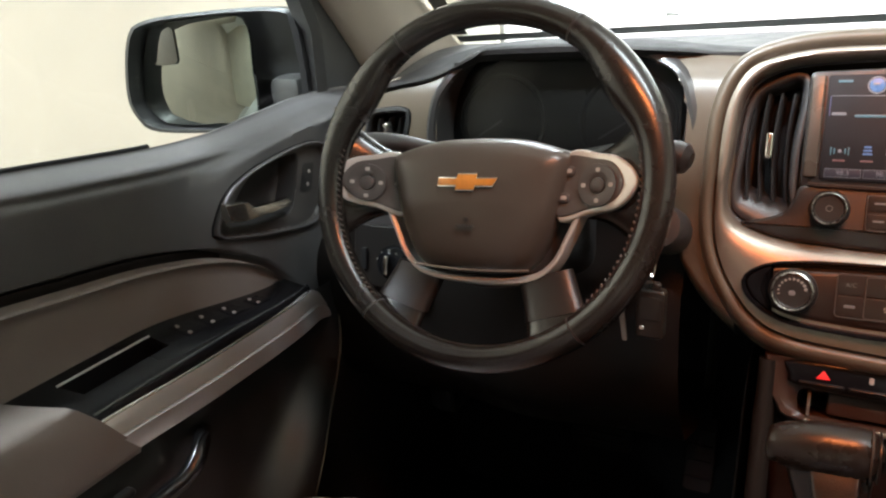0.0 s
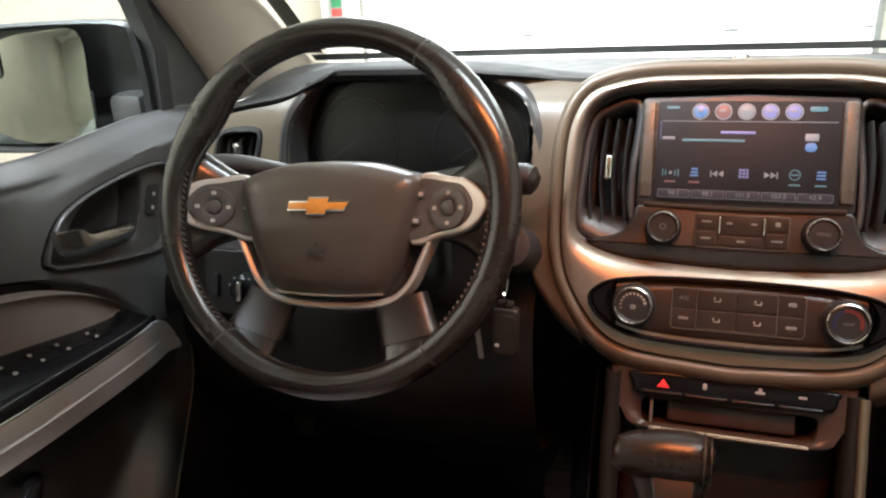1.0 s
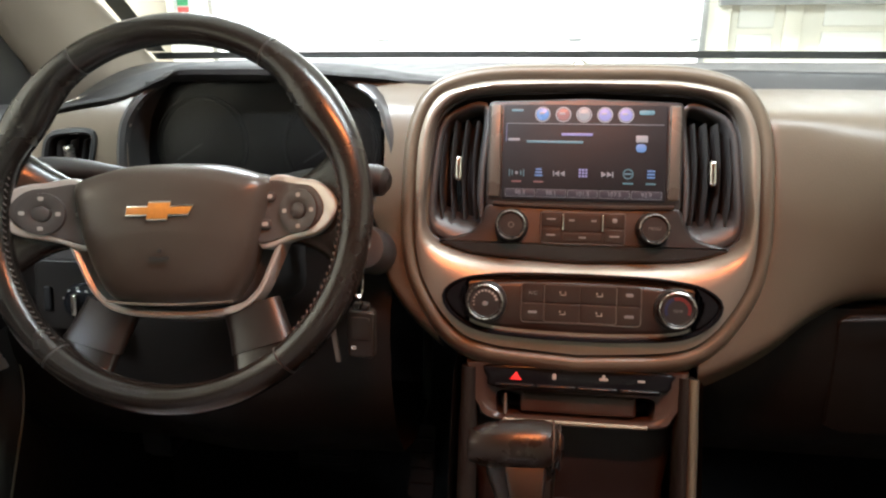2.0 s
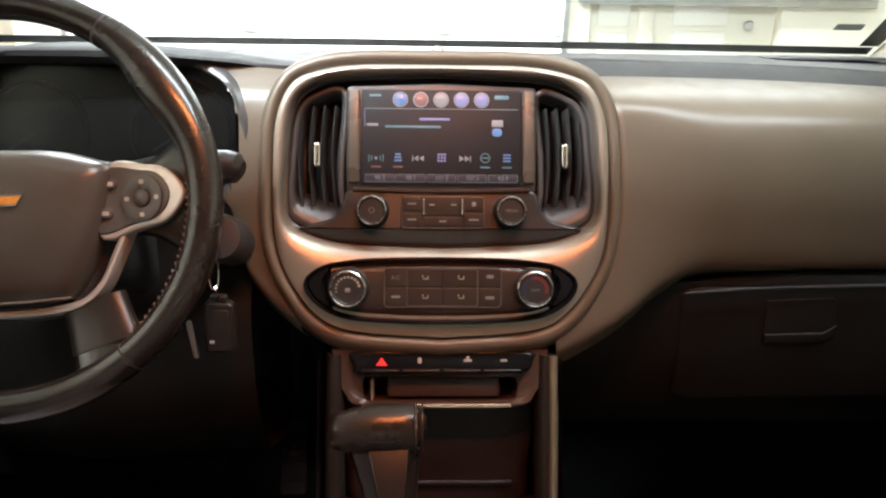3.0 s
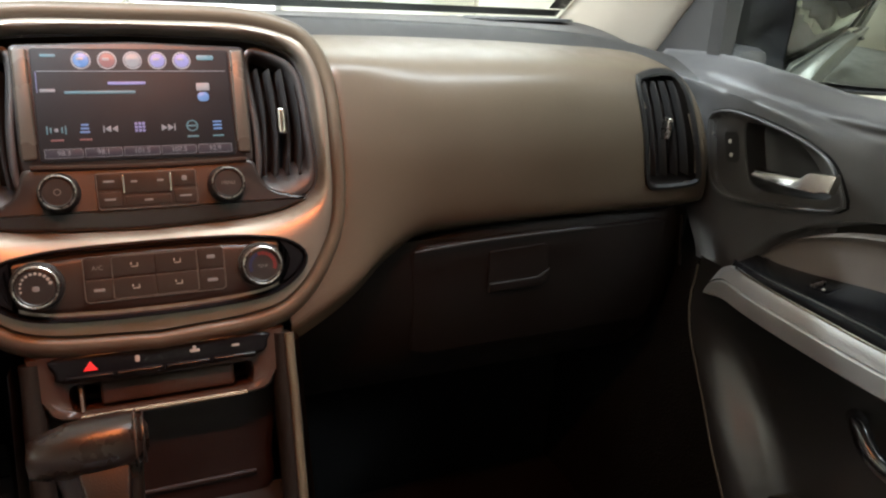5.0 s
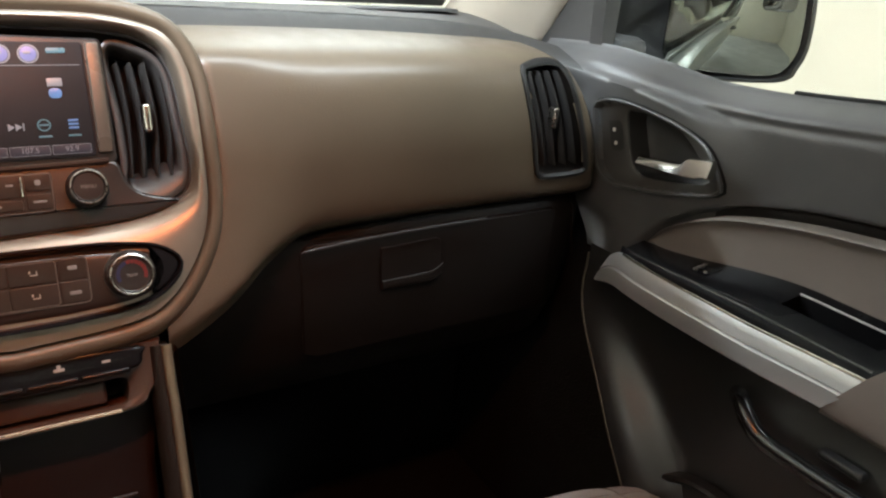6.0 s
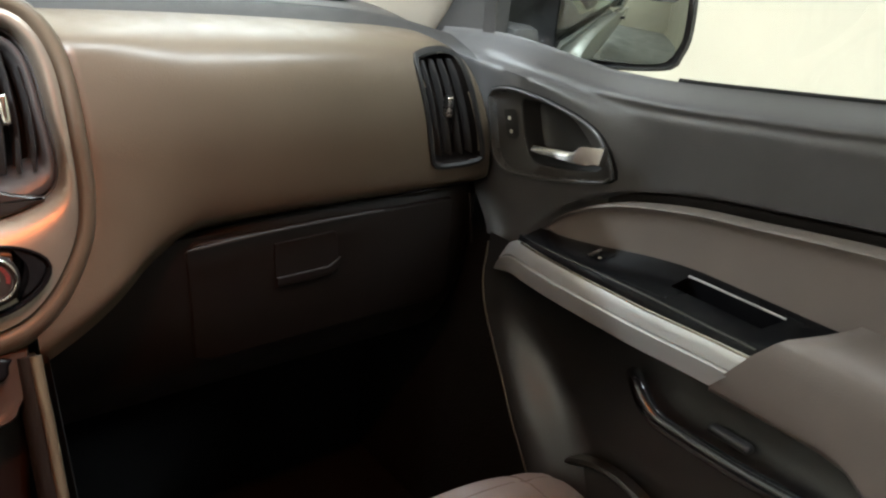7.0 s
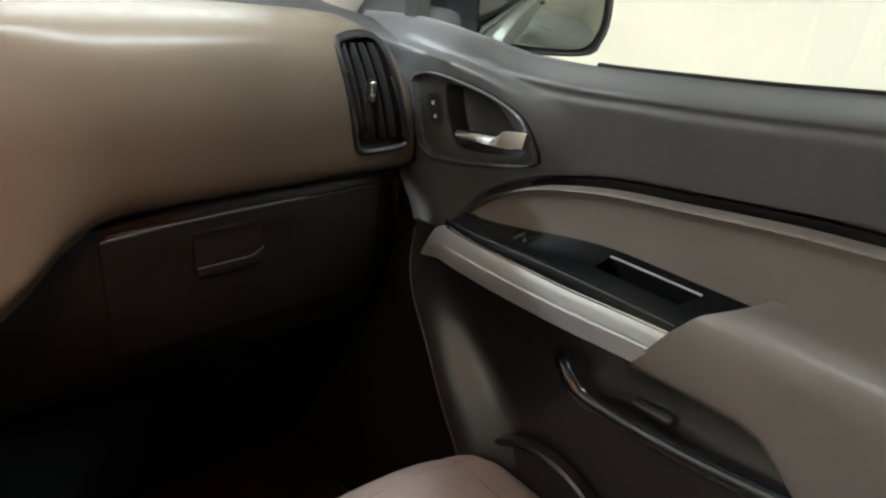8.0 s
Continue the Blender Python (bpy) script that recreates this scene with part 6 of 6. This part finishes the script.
            x += 0.02 * smooth(0.45, 0.38, y) * smooth(0.56, 0.60, z)
            row.append(D(x, y, z))
        rows.append(row)
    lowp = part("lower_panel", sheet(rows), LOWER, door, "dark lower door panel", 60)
    part("panel_edge", tube(spline([r[-1] + Vector((-s * 0.001, 0.002, 0)) for r in rows[1:]], 30), 0.0014, 8), DARKTRIM, lowp, "thin brown front edge")
    path = spline([D(*p) for p in ((0.708, 0.456, 0.578), (0.692, 0.440, 0.584), (0.682, 0.424, 0.576), (0.680, 0.402, 0.563), (0.680, 0.370, 0.560), (0.680, 0.276, 0.562), (0.680, 0.167, 0.574), (0.684, 0.0, 0.600), (0.700, -0.15, 0.605))], 40)
    part("pocket_rim", tube(path, 0.0105, 12), BEAD, door)
    part("pocket_tab", plate(lambda u, v, n=0.0: D(0.700 - n, u, v), rrect(0.322, 0.577, 0.050, 0.010, 0.0045), -0.005, 0.006, 0.004), LOWER, door)
    SPK = lambda u, v, n=0.0: D(0.690 - n, 0.435 + u, 0.322 + v)
    sp2 = part("speaker_ring", loft([[SPK(p[0], p[1], n) for p in circ(0, 0, r, 48)] for r, n in ((0.132, -0.008), (0.131, 0.006), (0.127, 0.009), (0.121, 0.004), (0.117, -0.004))]), LOWER, door)
    part("speaker_grille", lathe(SPK, 0, 0, ((0.119, -0.006), (0.08, -0.001), (0.02, 0.001)), 40), BLACK, sp2)
    return door


make_door(-1, "driver_door", "driver's door with taupe armrest and gloss black switches, closed")
make_door(1, "passenger_door", "passenger door with taupe armrest and chrome handle, closed")
for s in (-1, 1):
    kick = sheet([[Vector((s * x, y + 0.16 * max(0, z - 0.5), z)) for z in (0.06, 0.3, 0.5, 0.60, 0.64)] for x, y in ((0.752, 0.50), (0.750, 0.60), (0.738, 0.80), (0.735, 1.10))])
    solid("kick_panel", kick, CARPET, "black kick panel at the side of the footwell", "panel", "structure")

    jamb = sheet([[Vector((s * 0.806, y, z)) for z in (0.10, 0.45, 0.88)] for y in (0.55, 0.80, 1.06)])
    solid("door_jamb", thick(jamb, 0.006), CARPET, "black body side behind the door and dash end", "panel", "structure")

# ---- mirrors ----
for s in (-1, 1):
    place = Vector((0.950, 0.80, 0.967) if s > 0 else (-0.935, 0.80, 0.944))
    mirror = thing("side_mirror", tuple(place), "black door mirror with a wide glass", "side mirror", "door mirrors")
    turn = radians(28 if s > 0 else -13)
    ax_u = Vector((math.cos(turn), -math.sin(turn), 0))
    ax_n = Vector((-math.sin(turn), -math.cos(turn), 0))
    up = Vector((0, 0, 1))
    MR = lambda u, v, n=0.0: place + ax_u * (s * u) + up * v + ax_n * n
    wider = 0.0 if s > 0 else 0.010
    ml = [Vector((p.x, p.y)) for p in spline([(p[0], p[1], 0) for p in ((-0.150, 0.065), (-0.130, 0.085), (0.0, 0.089), (0.110, 0.082), (0.145, 0.056), (0.157 + wider, -0.020), (0.150 + wider, -0.064), (0.118, -0.091), (-0.05, -0.092), (-0.140, -0.075), (-0.155, -0.03))], 64, True)]
    shell = [[MR(p[0] * k + o, p[1] * k, n) for p in ml] for k, n, o in ((0.925, -0.046, 0), (0.935, -0.004, 0), (0.95, 0.004, 0), (1.0, 0.0, 0), (1.0, -0.03, 0), (0.95, -0.08, -0.004), (0.75, -0.125, -0.015), (0.4, -0.14, -0.02))]
    part("housing", loft(shell, True, False, True), MIRROR_BLACK, mirror)
    part("face", loft([[MR(p[0] * 0.94, p[1] * 0.94, -0.044) for p in ml]], True, False, True), MIRROR_BLACK, mirror)
    pane_line = [Vector((p.x, p.y)) for p in spline([(p[0], p[1], 0) for p in ((-0.062, 0.074), (0.02, 0.079), (0.100, 0.073), (0.131, 0.050), (0.142 + wider, -0.020), (0.136 + wider, -0.058), (0.106, -0.081), (0.0, -0.081), (-0.060, -0.076), (-0.068, 0.0))], 56, True)]
    part("glass", loft([[MR(p[0], p[1], n + (0.004 if s > 0 else -0.003 - 0.12 * p[0] - 0.055 * p[1])) for p in shrink(pane_line, d)] for d, n in ((-0.001, -0.010), (0.0, -0.005), (0.001, -0.0045))], True, False, True), MIRROR, mirror, "silvered mirror glass")
    part("spot_mirror", plate(lambda u, v, n=0.0: MR(u, v, n + (0.0 if s > 0 else -0.006 - 0.12 * u - 0.055 * v)), rrect(0.096, 0.042, 0.052, 0.058, 0.010), -0.001, 0.0012, 0.0006), mat("dark_mirror", (0.16, 0.165, 0.16), 0.05, metal=1.0) if s < 0 else bpy.data.materials["dark_mirror"], mirror)
    part("arm", block(tuple(min(a, b) for a, b in zip((s * 0.80, 0.83, 0.875), (s * 0.86, 0.91, 0.93))), tuple(max(a, b) for a, b in zip((s * 0.80, 0.83, 0.875), (s * 0.86, 0.91, 0.93))), 0.015), BLACK, mirror)

# ---- seats ----
for s in (-1, 1):
    seat = thing("front_seat", (s * 0.42, 0.25, 0.06), "taupe leather front seat with stitched seams", "car seat", "front seats")
    yo = 0.0 if s > 0 else 0.02
    mid_x = s * 0.464

    def on_seat(e, f, lift=0.0):
        """The cushion's top: rounded at the front and along both sides."""
        nose = math.sqrt(max(0.0, 1 - (1 - min(1, f / 0.16)) ** 2))
        half = 0.246 * (0.92 + 0.08 * nose)
        z = 0.300 + (0.128 if s > 0 else 0.140) * nose + 0.016 - 0.030 * abs(e) ** 2 - 0.060 * max(0, (abs(e) - 0.70) / 0.30) ** 2.2
        z -= 0.004 * math.exp(-((abs(e) - 0.60) / 0.035) ** 2) * nose + 0.003 * math.exp(-((f - 0.13) / 0.012) ** 2)
        y = 0.592 + yo - 0.56 * f - 0.050 * abs(e) ** 3 * (1 - min(1, f / 0.4))
        return Vector((mid_x + e * half, y, z - 0.03 * f + lift))

    rows = [[on_seat(2 * i / 40 - 1, (k / 36) ** 1.5) for i in range(41)] for k in range(37)]
    rows.insert(0, [Vector((p.x, p.y - 0.005, 0.16)) for p in rows[0]])
    part("cushion", sheet(rows), SEAT, seat, "taupe leather cushion", 70)
    for e in (-0.60, 0.60):
        part("seam", tube([on_seat(e, 0.02 + 0.9 * (i / 40) ** 1.6, 0.0002) for i in range(41)], 0.0012, 5), SEATSEAM, seat)
    part("front_seam", tube([on_seat(0.96 * (i / 15 - 1), 0.13, 0.0002) for i in range(31)], 0.0012, 5), SEATSEAM, seat)
    part("base", block((s * 0.428 - 0.22, 0.0, 0.06), (s * 0.428 + 0.22, 0.50, 0.30), 0.02), BLACK, seat)
    rows = []
    for k in range(13):
        f = k / 12
        z, y = 0.36 + 0.62 * f, 0.02 - 0.20 * f
        ring = []
        for j in range(24):
            b = 2 * math.pi * j / 24
            ring.append(Vector((s * 0.428 + 0.235 * (1 - 0.25 * f ** 3) * math.copysign(abs(math.cos(b)) ** 0.5, math.cos(b)), y + 0.055 * math.sin(b), z)))
        rows.append(ring)
    part("backrest", loft(rows, True, True, True), SEAT, seat)
    part("headrest", block((s * 0.428 - 0.12, -0.26, 1.03), (s * 0.428 + 0.12, -0.16, 1.20), 0.04, 4), SEAT, seat)
    for e in (-0.06, 0.06):
        part("headrest_post", tube(((s * 0.428 + e, -0.19, 0.95), (s * 0.428 + e, -0.205, 1.05)), 0.006, 8), CHROME, seat)
